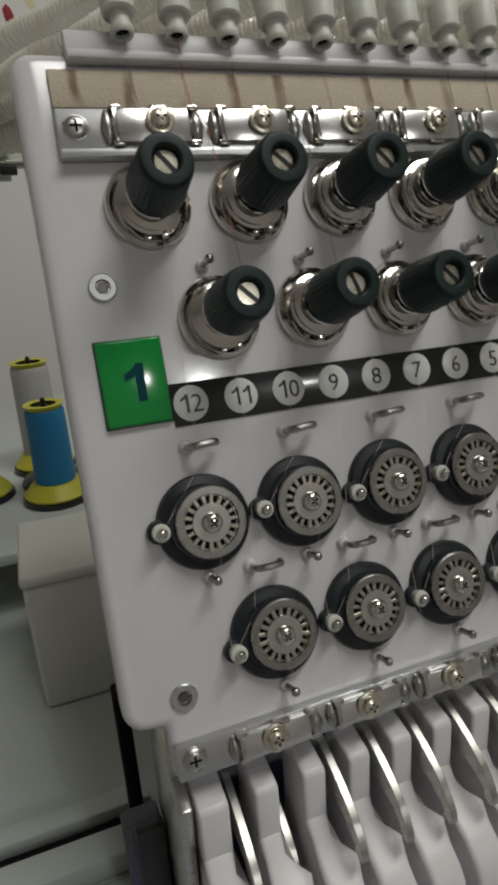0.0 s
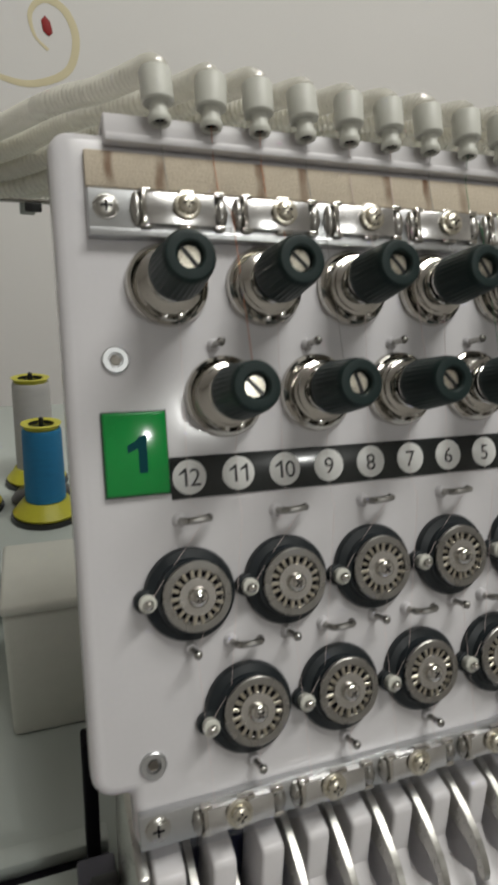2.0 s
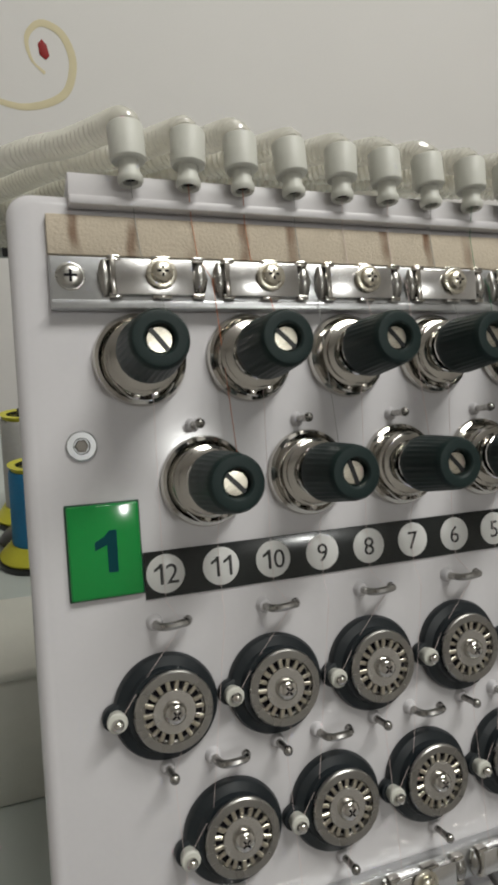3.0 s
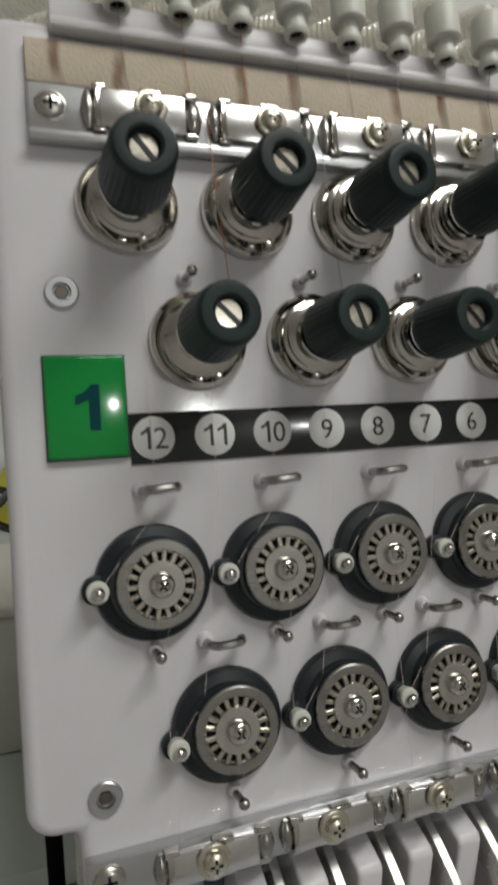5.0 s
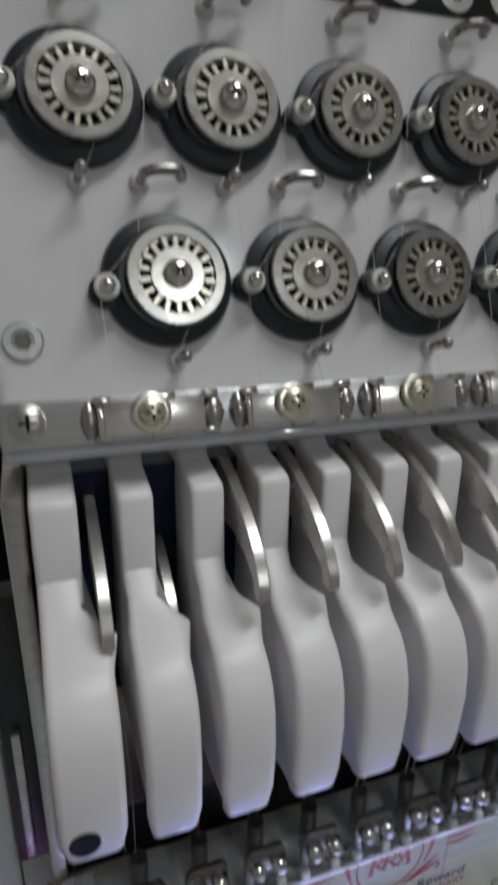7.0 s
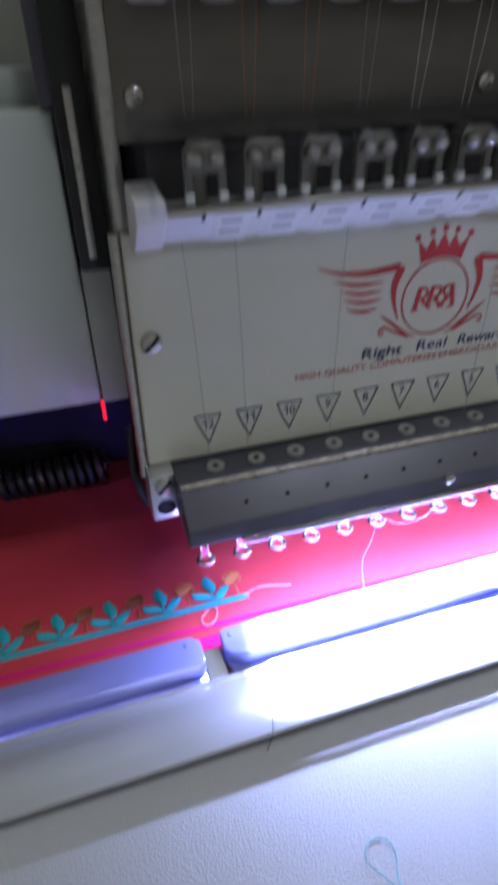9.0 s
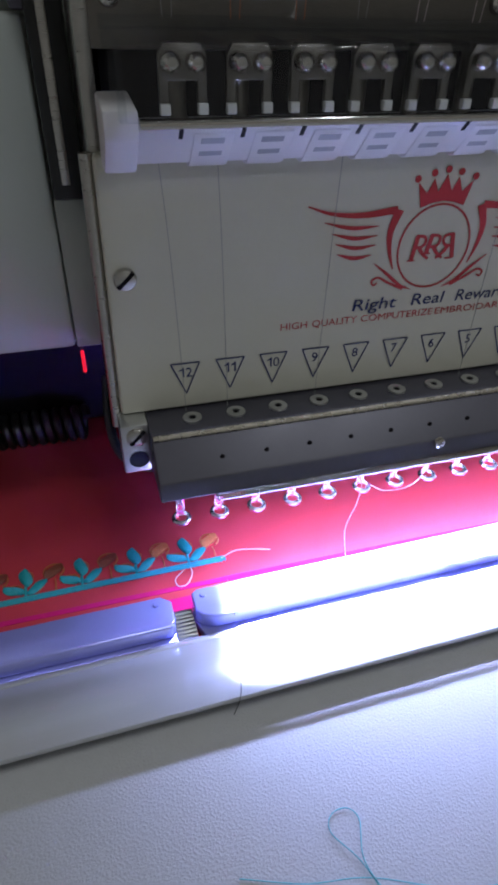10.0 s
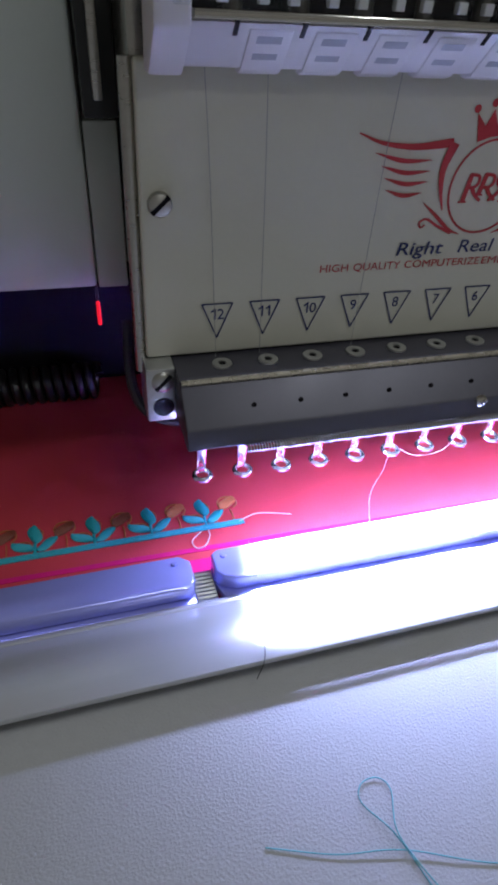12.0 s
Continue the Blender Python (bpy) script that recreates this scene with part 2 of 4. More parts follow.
def join(bm, other, m=None):
    if m is not None:
        bmesh.ops.transform(other, matrix=m, verts=other.verts)
    if bm is None:
        return other
    me = bpy.data.meshes.new("t")
    other.to_mesh(me)
    other.free()
    bm.from_mesh(me)
    bpy.data.meshes.remove(me)
    return bm


def lathe(profile, n=28, bm=None, m=None):
    """Turns (radius, height) pairs round the z axis; ends with radius 0 are closed."""
    b = bmesh.new()
    rings = []
    for r, z in profile:
        if r < 1e-6:
            rings.append([b.verts.new((0, 0, z))])
        else:
            rings.append([b.verts.new((r * math.cos(2 * math.pi * i / n), r * math.sin(2 * math.pi * i / n), z)) for i in range(n)])
    for a, c in zip(rings, rings[1:]):
        for i in range(n):
            j = (i + 1) % n
            if len(a) == 1 and len(c) > 1:
                b.faces.new((a[0], c[i], c[j]))
            elif len(c) == 1 and len(a) > 1:
                b.faces.new((a[i], c[0], a[j]))
            elif len(a) > 1:
                b.faces.new((a[i], c[i], c[j], a[j]))
    bmesh.ops.recalc_face_normals(b, faces=b.faces)
    return join(bm, b, m)


def tube(points, radius, n=8, bm=None, ball=False):
    """A round wire along the points; radius may be a list."""
    b = bmesh.new()
    pts = [Vector(p) for p in points]
    radii = radius if isinstance(radius, list) else [radius] * len(pts)
    side = None
    rings = []
    for i, p in enumerate(pts):
        d = (pts[min(i + 1, len(pts) - 1)] - pts[max(i - 1, 0)]).normalized()
        if side is None:
            side = d.orthogonal().normalized()
        side = (side - d * side.dot(d)).normalized()
        up = d.cross(side)
        rings.append([b.verts.new(p + radii[i] * (side * math.cos(2 * math.pi * k / n) + up * math.sin(2 * math.pi * k / n))) for k in range(n)])
    for a, c in zip(rings, rings[1:]):
        for k in range(n):
            b.faces.new((a[k], a[(k + 1) % n], c[(k + 1) % n], c[k]))
    b.faces.new(rings[0])
    b.faces.new(rings[-1])
    bmesh.ops.recalc_face_normals(b, faces=b.faces)
    if ball:
        u = bmesh.new()
        bmesh.ops.create_uvsphere(u, u_segments=12, v_segments=8, radius=ball)
        join(b, u, Matrix.Translation(pts[-1]))
    return join(bm, b)


def smooth_path(points, steps=8):
    """Catmull-Rom curve through the points."""
    p = [Vector(q) for q in points]
    p = [2 * p[0] - p[1]] + p + [2 * p[-1] - p[-2]]
    out = []
    for i in range(1, len(p) - 2):
        for s in range(steps):
            t = s / steps
            out.append(0.5 * (2 * p[i] + (p[i + 1] - p[i - 1]) * t + (2 * p[i - 1] - 5 * p[i] + 4 * p[i + 1] - p[i + 2]) * t * t + (3 * p[i] - p[i - 1] - 3 * p[i + 1] + p[i + 2]) * t ** 3))
    return out + [p[-2]]


def prism(outline, a, b_, axis="z", bevel=0.0, seg=2, bm=None):
    """Extrudes an outline of 2D points from a to b_ along an axis: z takes (x, y), x takes (y, z), y takes (x, z)."""
    b = bmesh.new()

    def at(p, h):
        return (p[0], p[1], h) if axis == "z" else (h, p[0], p[1]) if axis == "x" else (p[0], h, p[1])
    lo, hi = [b.verts.new(at(p, a)) for p in outline], [b.verts.new(at(p, b_)) for p in outline]
    b.faces.new(lo)
    b.faces.new(hi)
    for i in range(len(lo)):
        j = (i + 1) % len(lo)
        b.faces.new((lo[i], lo[j], hi[j], hi[i]))
    bmesh.ops.recalc_face_normals(b, faces=b.faces)
    rounded(b, bevel, seg)
    return join(bm, b)


def arc(cx, cy, r, a0, a1, n=8, ry=None):
    return [(cx + r * math.cos(math.radians(a0 + (a1 - a0) * i / n)), cy + (ry or r) * math.sin(math.radians(a0 + (a1 - a0) * i / n))) for i in range(n + 1)]


def mesh_of(bm, name, mat, sharp=35):
    bmesh.ops.scale(bm, vec=(MM, MM, MM), verts=bm.verts)
    me = bpy.data.meshes.new(name)
    bm.to_mesh(me)
    bm.free()
    me.materials.append(mat)
    for p in me.polygons:
        p.use_smooth = True
    me.set_sharp_from_angle(angle=math.radians(sharp))
    return me


def part(name, bm, mat, parent, label=""):
    ob = new(name, mesh_of(bm, name, mat))
    ob.parent = parent
    return tagged(ob, label)


def thing(name, label, category, group="", kind="", m=None):
    ob = new(name)
    ob.empty_display_size = 0.005
    if m is not None:
        ob.matrix_basis = m
    return tagged(ob, label, category, group, kind)


def solid(name, bm, mat, label, category, group="", kind="", m=None):
    ob = new(name, mesh_of(bm, name, mat))
    if m is not None:
        ob.matrix_basis = m
    return tagged(ob, label, category, group, kind)


def text_mesh(body, size, depth=0.05, shear=0.0, bold=0.0, spacing=1.0, align="CENTER"):
    """Letters as a bmesh in the xy plane, in millimetres."""
    cu = bpy.data.curves.new("letters", "FONT")
    cu.body, cu.size, cu.extrude, cu.shear, cu.offset, cu.space_character = body, size, depth, shear, bold, spacing
    cu.align_x, cu.align_y = align, "CENTER" if align == "CENTER" else "BOTTOM_BASELINE"
    cu.resolution_u = 3
    ob = bpy.data.objects.new("letters", cu)
    scene.collection.objects.link(ob)
    bpy.context.view_layer.update()
    me = bpy.data.meshes.new_from_object(ob.evaluated_get(bpy.context.evaluated_depsgraph_get()))
    bpy.data.objects.remove(ob)
    bpy.data.curves.remove(cu)
    b = bmesh.new()
    b.from_mesh(me)
    bpy.data.meshes.remove(me)
    return b


def digits(number, size):
    """A number with a flagged figure one, centred, in the xy plane."""
    out, x = None, 0.0
    glyphs = []
    for ch in number:
        if ch == "1":
            k = size * 0.105
            g = prism([(0.30 * size, 0), (0.30 * size + k, 0), (0.30 * size + k, 0.72 * size), (0.30 * size + 0.12 * k, 0.72 * size), (0.22 * size, 0.62 * size), (0.09 * size, 0.55 * size), (0.09 * size, 0.45 * size), (0.30 * size, 0.55 * size)], -0.03, 0.03, "z")
            w = 0.47 * size
        else:
            g = text_mesh(ch, size, 0.03, align="LEFT")
            xs = [v.co.x for v in g.verts]
            bmesh.ops.translate(g, vec=(0.05 * size - min(xs), 0, 0), verts=g.verts)
            w = max(xs) - min(xs) + 0.1 * size
        glyphs.append((g, x))
        x += w
    for g, at in glyphs:
        bmesh.ops.translate(g, vec=(at - x / 2, -0.36 * size, 0), verts=g.verts)
        out = join(out, g)
    return out


def mv(x=0, y=0, z=0):
    return Matrix.Translation((x, y, z))


# ---- plan: the tension panel leans back; u to the right, v up along it, h out of it ----
TILT = 19.0
PANEL = pose(0, 0, 0, 90 - TILT, 0, 0)


def on_panel(u, v, h=0.0):
    return PANEL @ Matrix.Translation((u * MM, v * MM, h * MM))


RIGHT_END = 152
NEEDLES = 12

# ---- the room ----
X0, X1, Y0, Y1, Z0, Z1 = -1900, 2100, -2300, 830, -1060, 1640
for name, bm, mat in (
        ("wall_north", box(X0, X1, Y1, Y1 + 120, Z0, Z1), WALL),
        ("wall_south", box(X0, X1, Y0 - 120, Y0, Z0, Z1), WALL),
        ("wall_west", box(X0 - 120, X0, Y0 - 120, Y1 + 120, Z0, Z1), WALL),
        ("wall_east", box(X1, X1 + 120, Y0 - 120, Y1 + 120, Z0, Z1), WALL),
        ("ceiling", box(X0 - 120, X1 + 120, Y0 - 120, Y1 + 120, Z1, Z1 + 120), WALL),
        ("floor", box(X0 - 120, X1 + 120, Y0 - 120, Y1 + 120, Z0 - 100, Z0), FLOOR)):
    solid(name, bm, mat, "plain painted room surface", "floor" if name == "floor" else "wall", kind="structure")

# painted squiggle on the wall behind the machine
deco = thing("wall_ornament", "faded yellow swirl with a red tip painted on the wall", "wall painting")
swirl = smooth_path([(-60, 829, 250), (-10, 829, 243), (38, 829, 262), (52, 829, 300), (40, 829, 332), (14, 829, 342), (-4, 829, 325), (0, 829, 300), (16, 829, 285)], 8)
stroke = tube(swirl, [1.4 + 3.6 * abs(math.sin(0.5 + i * 0.045)) for i in range(len(swirl))], 8)
for v in stroke.verts:
    v.co.y = 829.6 + (v.co.y - 829) * 0.06
part("swirl", stroke, YELLOW_PAINT, deco)
part("tip", prism([(9, 318), (14, 324), (20, 318), (23, 306), (18, 301), (11, 306)], 828.9, 829.9, "y", 0.2), RED_PAINT, deco, "dark red teardrop tip")

# ---- table, fabric and frame ----
TABLE_Z = -306.6
table = thing("machine_table", "pale grey speckled laminate embroidery machine table", "table")
part("tabletop", box(-900, 1000, -520, 640, TABLE_Z - 28, TABLE_Z, 1.5), TABLE, table)
for lx, ly in ((-840, -460), (940, -460), (-840, 580), (940, 580)):
    part("leg", box(lx - 25, lx + 25, ly - 25, ly + 25, Z0, TABLE_Z - 28, 3), BODY_WHITE, table, "white painted steel leg")

fabric = solid("fabric", box(-420, 480, -58, 260, TABLE_Z + 0.1, TABLE_Z + 0.6), FABRIC, "red cloth stretched in the embroidery frame over the table", "cloth")
part("woven_stripe", box(-420, 480, -33.4, -31.6, TABLE_Z + 0.5, TABLE_Z + 0.8), PINK_YARN, fabric, "magenta woven stripe")
part("woven_stripe", box(-420, 480, -41.4, -36.4, TABLE_Z + 0.5, TABLE_Z + 0.75), PINK_YARN, fabric, "magenta woven stripe")

# front bar of the embroidery frame
bar = thing("frame_bar", "flat grey aluminium front bar of the embroidery frame", "frame")
part("bar", prism([(-78, -301.2), (-63, -301.8), (-63, TABLE_Z + 0.1), (-57.6, TABLE_Z + 0.1), (-57.6, -300.6), (-78, -299.0)], -420, 480, "x", 0.3), BAR_ALU, bar)
part("rear_lip", box(-420, 480, -57.5, -55.6, TABLE_Z + 0.7, -300.9, 0.3), BAR_ALU, bar)


def clip(x0, x1, label):
    t = thing("frame_clip", label, "clip", "clips along the frame bar", m=mv(0, 0, 0))
    right = x0 > -10
    e = 4.2
    top = [(x0 + (e if right else 0), -42), (x1 - (0 if right else e), -42), (x1, -46), (x1, -55.2), (x0, -55.2), (x0, -46)]
    if right:
        top = [(x0, -43.4), (x0 + 2, -42.2), (x1, -42.2), (x1, -53.8), (x0 + 5.5, -53.8), (x0 + 1.6, -52.2), (x0, -50)]
    else:
        top = [(x0, -42.2), (x1 - 3, -42.2), (x1, -44.6), (x1, -52.2), (x1 - 1.6, -54), (x0, -54)]
    part("cap", prism(top, -301.2, -296, "z", 0.7, 3), LAVENDER, t)
    foot = [(p[0], p[1] - (2.6 if p[1] < -50 else -0.2)) for p in top]
    part("base", prism(foot, TABLE_Z + 0.7, -301.6, "z", 0.5), LAVENDER, t)
    sx = x0 + 3.2 if right else x1 - 4.6
    part("pin", lathe([(0, 0.55), (0.7, 0.5), (0.95, 0.1), (0.95, -0.4)], 16, m=mv(sx, -45.2, -296)), LAVENDER, t)
    return t


lc = clip(-400, -12.4, "lavender plastic clip holding red cloth to the frame bar")
rc = clip(-6.2, 420, "lavender plastic clip with a slot, holding cloth to the bar")
part("slot_rim", box(74, 130, -54.6, -48.0, -297.2, -295.5, 0.5), LAVENDER, rc)
# The slot is a dark bar; its depth is shade put into colour.
part("slot", box(76, 129, -52.8, -49.2, -296.2, -295.3, 0.3), DARK, rc, "dark bar painting the slot's shade")
gapspring = thing("frame_spring", "grey ridged metal spring between the two frame clips", "spring")
part("back_plate", box(-12.2, -6.4, -56.4, -44, -304.4, -302.4, 0.2), ALU, gapspring)
for i in range(8):
    part("rib", tube([(-12.1, -45.2 - i * 1.35, -302.2), (-6.5, -45.2 - i * 1.35, -302.2)], 0.45, 6), ALU, gapspring)

# embroidery: a border line with leaf triplets and round copper flowers
FZ = TABLE_Z + 0.6
motif = thing("embroidered_border", "turquoise leaves and copper dots stitched on red cloth", "embroidery", kind="stuff")
rnd = random.Random(4)
border = None
for side in (-0.55, 0.55):
    x = -110.0
    while x < 8.6:
        pts = [(x, -24 + side - 0.25, FZ + 0.15), (x + 0.9, -24 + side + 0.3, FZ + 0.5), (x + 1.9, -24 + side + 0.1, FZ + 0.12)]
        border = tube(pts, 0.42, 6, border)
        x += 0.95
part("border_line", border, THREAD_TEAL, motif)


def petal(cx, cy, ang, length, width, mat):
    """A stitched leaf: satin threads laid side by side over a low pad."""
    b = None
    n = 13
    for i in range(n):
        s = (i + 0.5) / n
        w = width * math.sin(math.pi * s) ** 0.75
        lx = s * length
        ca, sa = math.cos(ang), math.sin(ang)
        pts = []
        for q in (-1, -0.45, 0.45, 1):
            px, py = lx + q * w * 0.35, q * w * 0.5
            pts.append((cx + px * ca - py * sa, cy + px * sa + py * ca, FZ + (0.15 if abs(q) == 1 else 0.7)))
        b = tube(pts, 0.36, 5, b)
    return b


for k in range(7):
    fx = -2.6 - 17.6 * k
    part("stem", tube([(fx, -23.6, FZ + 0.3), (fx, -19.0, FZ + 0.4)], 0.5, 6), THREAD_TEAL, motif)
    part("leaf", petal(fx + 0.2, -18.6, math.radians(92), 7.4, 4.2, THREAD_TEAL), THREAD_TEAL, motif)
    part("leaf", petal(fx + 0.6, -21.6, math.radians(33), 7.2, 3.4, THREAD_TEAL), THREAD_TEAL, motif)
    part("leaf", petal(fx - 0.6, -21.6, math.radians(147), 7.2, 3.4, THREAD_TEAL), THREAD_TEAL, motif)
    outline = None
    for ang, l, w, oy in ((92, 7.4, 4.2, -18.6), (33, 7.2, 3.4, -21.6), (147, 7.2, 3.4, -21.6)):
        ring = []
        for j in range(15):
            s = j / 14
            for_side = math.sin(math.pi * s) * w * 0.62
            ring.append((s * l, -for_side))
        a = math.radians(ang)
        outline = tube([(fx + p[0] * math.cos(a) - p[1] * math.sin(a), oy + p[0] * math.sin(a) + p[1] * math.cos(a), FZ + 0.25) for p in ring], 0.2, 5, outline)
    part("outline", outline, THREAD_COPPER, motif, "thin copper outline stitches")
for k in range(8):
    fx = 6.3 - 17.6 * k
    brown = k > 1
    part("flower", petal(fx - 2.7, -14.2, 0, 5.4, 5.6, THREAD_COPPER), THREAD_BROWN if brown else THREAD_COPPER, motif, "round brown-thread flower" if brown else "round copper-thread flower")
    ring = [(fx + 3.2 * math.cos(a), -14.2 + 3.0 * math.sin(a), FZ + 0.3) for a in [math.radians(-60 + 12 * j) for j in range(26)]]
    part("flower_outline", tube(ring, 0.3, 5), THREAD_COPPER, motif, "copper outline stitches")
    part("dotted_stem", tube([(fx + 0.3, -17.4, FZ + 0.2), (fx + 0.5, -19.5, FZ + 0.35), (fx + 0.4, -22.6, FZ + 0.2)], 0.26, 5), THREAD_COPPER, motif)

# the frame lies turned a little against the machine
lc.matrix_basis = rc.matrix_basis = bar.matrix_basis = gapspring.matrix_basis = motif.matrix_basis = pose(0, 0, 0, 0, 0, 0.9)

# loose threads
part_thread = solid("thread_scrap", tube(smooth_path([(-9.5, -115, TABLE_Z + 0.3), (4.3, -119.8, TABLE_Z + 0.5), (18, -122.5, TABLE_Z + 0.8), (37, -129.6, TABLE_Z + 0.3), (60, -133, TABLE_Z + 0.3)]), 0.15, 6), THREAD_FADED, "turquoise sewing thread lying on the grey table", "thread", "loose threads")
solid("thread_scrap", tube(smooth_path([(22, -134, TABLE_Z + 0.4), (19.4, -124.5, TABLE_Z + 0.5), (17.2, -118.5, TABLE_Z + 0.8), (13.2, -112, TABLE_Z + 0.6), (14.6, -108.4, TABLE_Z + 0.5), (18.6, -107.9, TABLE_Z + 0.5), (20.6, -111, TABLE_Z + 0.6), (18.2, -118.5, TABLE_Z + 1.1), (19.8, -125, TABLE_Z + 0.9), (24, -134, TABLE_Z + 0.4)]), 0.15, 6), THREAD_FADED, "turquoise thread loop lying on the grey table", "thread", "loose threads")
solid("thread_scrap", tube(smooth_path([(8.6, -23.6, FZ + 0.5), (14, -22.4, FZ + 1.5), (20, -22.8, FZ + 1), (26, -24, FZ + 0.4)]), 0.16, 5), THREAD_PALE, "pale loose thread end on red cloth", "thread", "loose threads")
solid("thread_scrap", tube(smooth_path([(-4.5, -25.5, FZ + 0.5), (-8.0, -29, FZ + 0.6), (-7.4, -32.2, FZ + 0.6), (-4.6, -32, FZ + 0.7), (-2.4, -28.5, FZ + 0.8), (-2.2, -25, FZ + 0.4)]), 0.17, 5), THREAD_PALE, "pale thread loop beside the stitched border", "thread", "loose threads")
solid("thread_scrap", tube(smooth_path([(57, -25, -279), (55, -27, -288), (51, -29, -297), (50, -34, FZ + 0.5)]), 0.07, 5), THREAD_PALE, "pale thread hanging from a presser foot to the cloth", "thread", "loose threads")
solid("thread_scrap", tube(smooth_path([(57, -25, -280), (64, -28, -283.5), (74, -28, -283), (81, -25, -279)]), 0.07, 5), THREAD_PALE, "pale thread slung between two presser feet", "thread", "loose threads")
solid("thread_scrap", tube(smooth_path([(6.2, -41.5, -295.7), (6.6, -46, -295.6), (5.6, -50, -295.7), (5.2, -55, -295.9)]), 0.14, 5), INK, "dark fine thread lying across the frame clip", "thread", "loose threads")
solid("thread_scrap", tube(smooth_path([(4.0, -59.5, -300.0), (3.4, -66, -299.7), (2.4, -72, -299.4), (0.6, -78.2, -299.1), (-1.6, -80, -303.5)]), 0.14, 5), INK, "dark fine thread lying across the frame bar", "thread", "loose threads")

# ---- machine body behind the needle case ----
arm = thing("embroidery_machine", "white painted embroidery machine arm with a shadowed underside", "sewing machine")
part("upper_body", box(-420, 420, 16, 330, -233.5, -156, 2.5), BODY_WHITE, arm)
part("front_face", box(-420, -27.5, 1, 15.8, -233.7, -155, 1.5), BODY_WHITE, arm)
part("rail", box(-420, -18, 36, 44, -155.8, -149, 1.2), BODY_WHITE, arm, "grey metal guide rail")
part("rail", box(-420, -18, 17, 28, -155.8, -147, 1.2), BODY_WHITE, arm, "grey metal guide rail")
# Dark strip for the shade between the two rails.
part("rail_gap", box(-420, -18, 29, 35, -155.8, -153, 0.4), DARK, arm, "dark strip painting the groove's shade")
part("slider", box(-30, -19.2, 0, 8, -154.6, -119, 1.0), RAIL_STEEL, arm, "dark slider block")
part("slider_post", box(-26, -21.5, 26, 34, -146.8, -96, 1.0), DARK, arm, "dark upright post")
part("front_face", box(-27.3, -19.4, 1, 15.8, -233.7, -193, 0.6), BODY_WHITE, arm)
# The arm's own shade, put in as a dark sheet and a near-black bed.
part("underside", box(-420, 420, 8, 150, -235.6, -233.9, 0.3), DARK, arm, "dark sheet standing in for the shade under the arm")
part("bed", box(-420, 420, 72, 140, TABLE_Z + 0.7, -235.8, 3), DARK, arm, "dark machine bed, blackened for the shade under the arm")
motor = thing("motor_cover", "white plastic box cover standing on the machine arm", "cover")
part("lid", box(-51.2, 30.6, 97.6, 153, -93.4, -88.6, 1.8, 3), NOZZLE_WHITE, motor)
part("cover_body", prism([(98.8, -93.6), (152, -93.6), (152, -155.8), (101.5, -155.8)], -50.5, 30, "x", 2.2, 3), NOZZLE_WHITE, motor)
rack = thing("spool_shelf", "white shelf board carrying thread spools behind the machine", "shelf")
part("board", box(-500, 400, 176, 520, -122, -115.4, 1.5), BODY_WHITE, rack)
for lx in (-480, 380):
    part("bracket", box(lx - 8, lx + 8, 200, 320, -156.5, -122, 1), BODY_WHITE, rack)


def spool(x, y, z, body, label, h=47, r=12.2, base=19.5):
    t = thing("thread_spool", label, "thread spool", "spools on the shelf", m=mv(x * MM, y * MM, z * MM))
    part("foot_ring", lathe([(0, 0), (base + 1.4, 0), (base + 1.8, 1.2), (base + 1.4, 3.2), (base - 1, 3.6), (0, 3.6)], 40), BLACK, t, "black rubber foot ring")
    part("cone_base", lathe([(0, 3.7), (base, 3.7), (base + 0.4, 5), (base - 3.5, 9.5), (r + 1.5, 12.5), (0, 12.5)], 40), SPOOL_YELLOW, t, "yellow plastic base")
    prof = [(0, 12.6), (r, 12.6)]
    n = 34
    for i in range(n):
        prof.append((r + 0.28 * (i % 2) - 0.02 * i, 13 + (h - 1) * i / n))
    prof += [(r - 1.2, 13 + h), (0, 13 + h)]
    part("winding", lathe(prof, 36), body, t)
    part("top_cap", lathe([(r - 2.2, h + 12.8), (r - 1.2, h + 15.4), (r - 0.2, h + 16), (r - 1.8, h + 16.4), (r - 4.5, h + 15.8), (r - 5, h + 12.8)], 36), SPOOL_YELLOW, t, "yellow plastic rim")
    # Black fill paints the shade inside the spool core.
    part("core_hole", lathe([(0, h + 13.2), (r - 4.6, h + 13.2), (r - 4.6, h + 15.6), (r - 4.9, h + 13.4)], 24), BLACK, t, "dark fill painting a hole's shade")
    part("pin", lathe([(1.5, 0), (1.5, h + 19), (0, h + 20)], 12), BLACK, t)
    return t


blue = spool(-29.5, 240, -115.3, SPOOL_BLUE, "blue thread spool on a yellow plastic base", 45, 12.0)
spool(-34, 300, -115.3, SPOOL_GREY, "pale grey thread spool with yellow plastic ends", 60, 12.8)
spool(-76, 262, -115.3, SPOOL_GREY, "grey thread spool on a dark foot", 38, 12.0)
solid("thread_stand", lathe([(0, 0), (20, 0), (21, 2), (18, 6), (6, 10), (0, 10)], 32), BLACK, "empty black spool foot standing on the shelf", "stand", m=mv(-0.030, 0.268, -0.1153))

# thread tube tray
tray = thing("tube_tray", "frosted clear plastic tray carrying the thread tubes", "tray")
part("tray_board", box(-300, 120, 140, 152, 66, 79, 1.2), SHELF_CLEAR, tray)
part("tray_edge", box(-300, 120, 138, 152, 64.2, 65.6, 0.3), DARK_STEEL, tray, "thin dark edge strip")
for sx in (-70, -30, 10, 50, 90):
    part("post", box(sx - 3, sx + 3, 152.5, 158, 60, 77, 0.6), BODY_WHITE, tray)
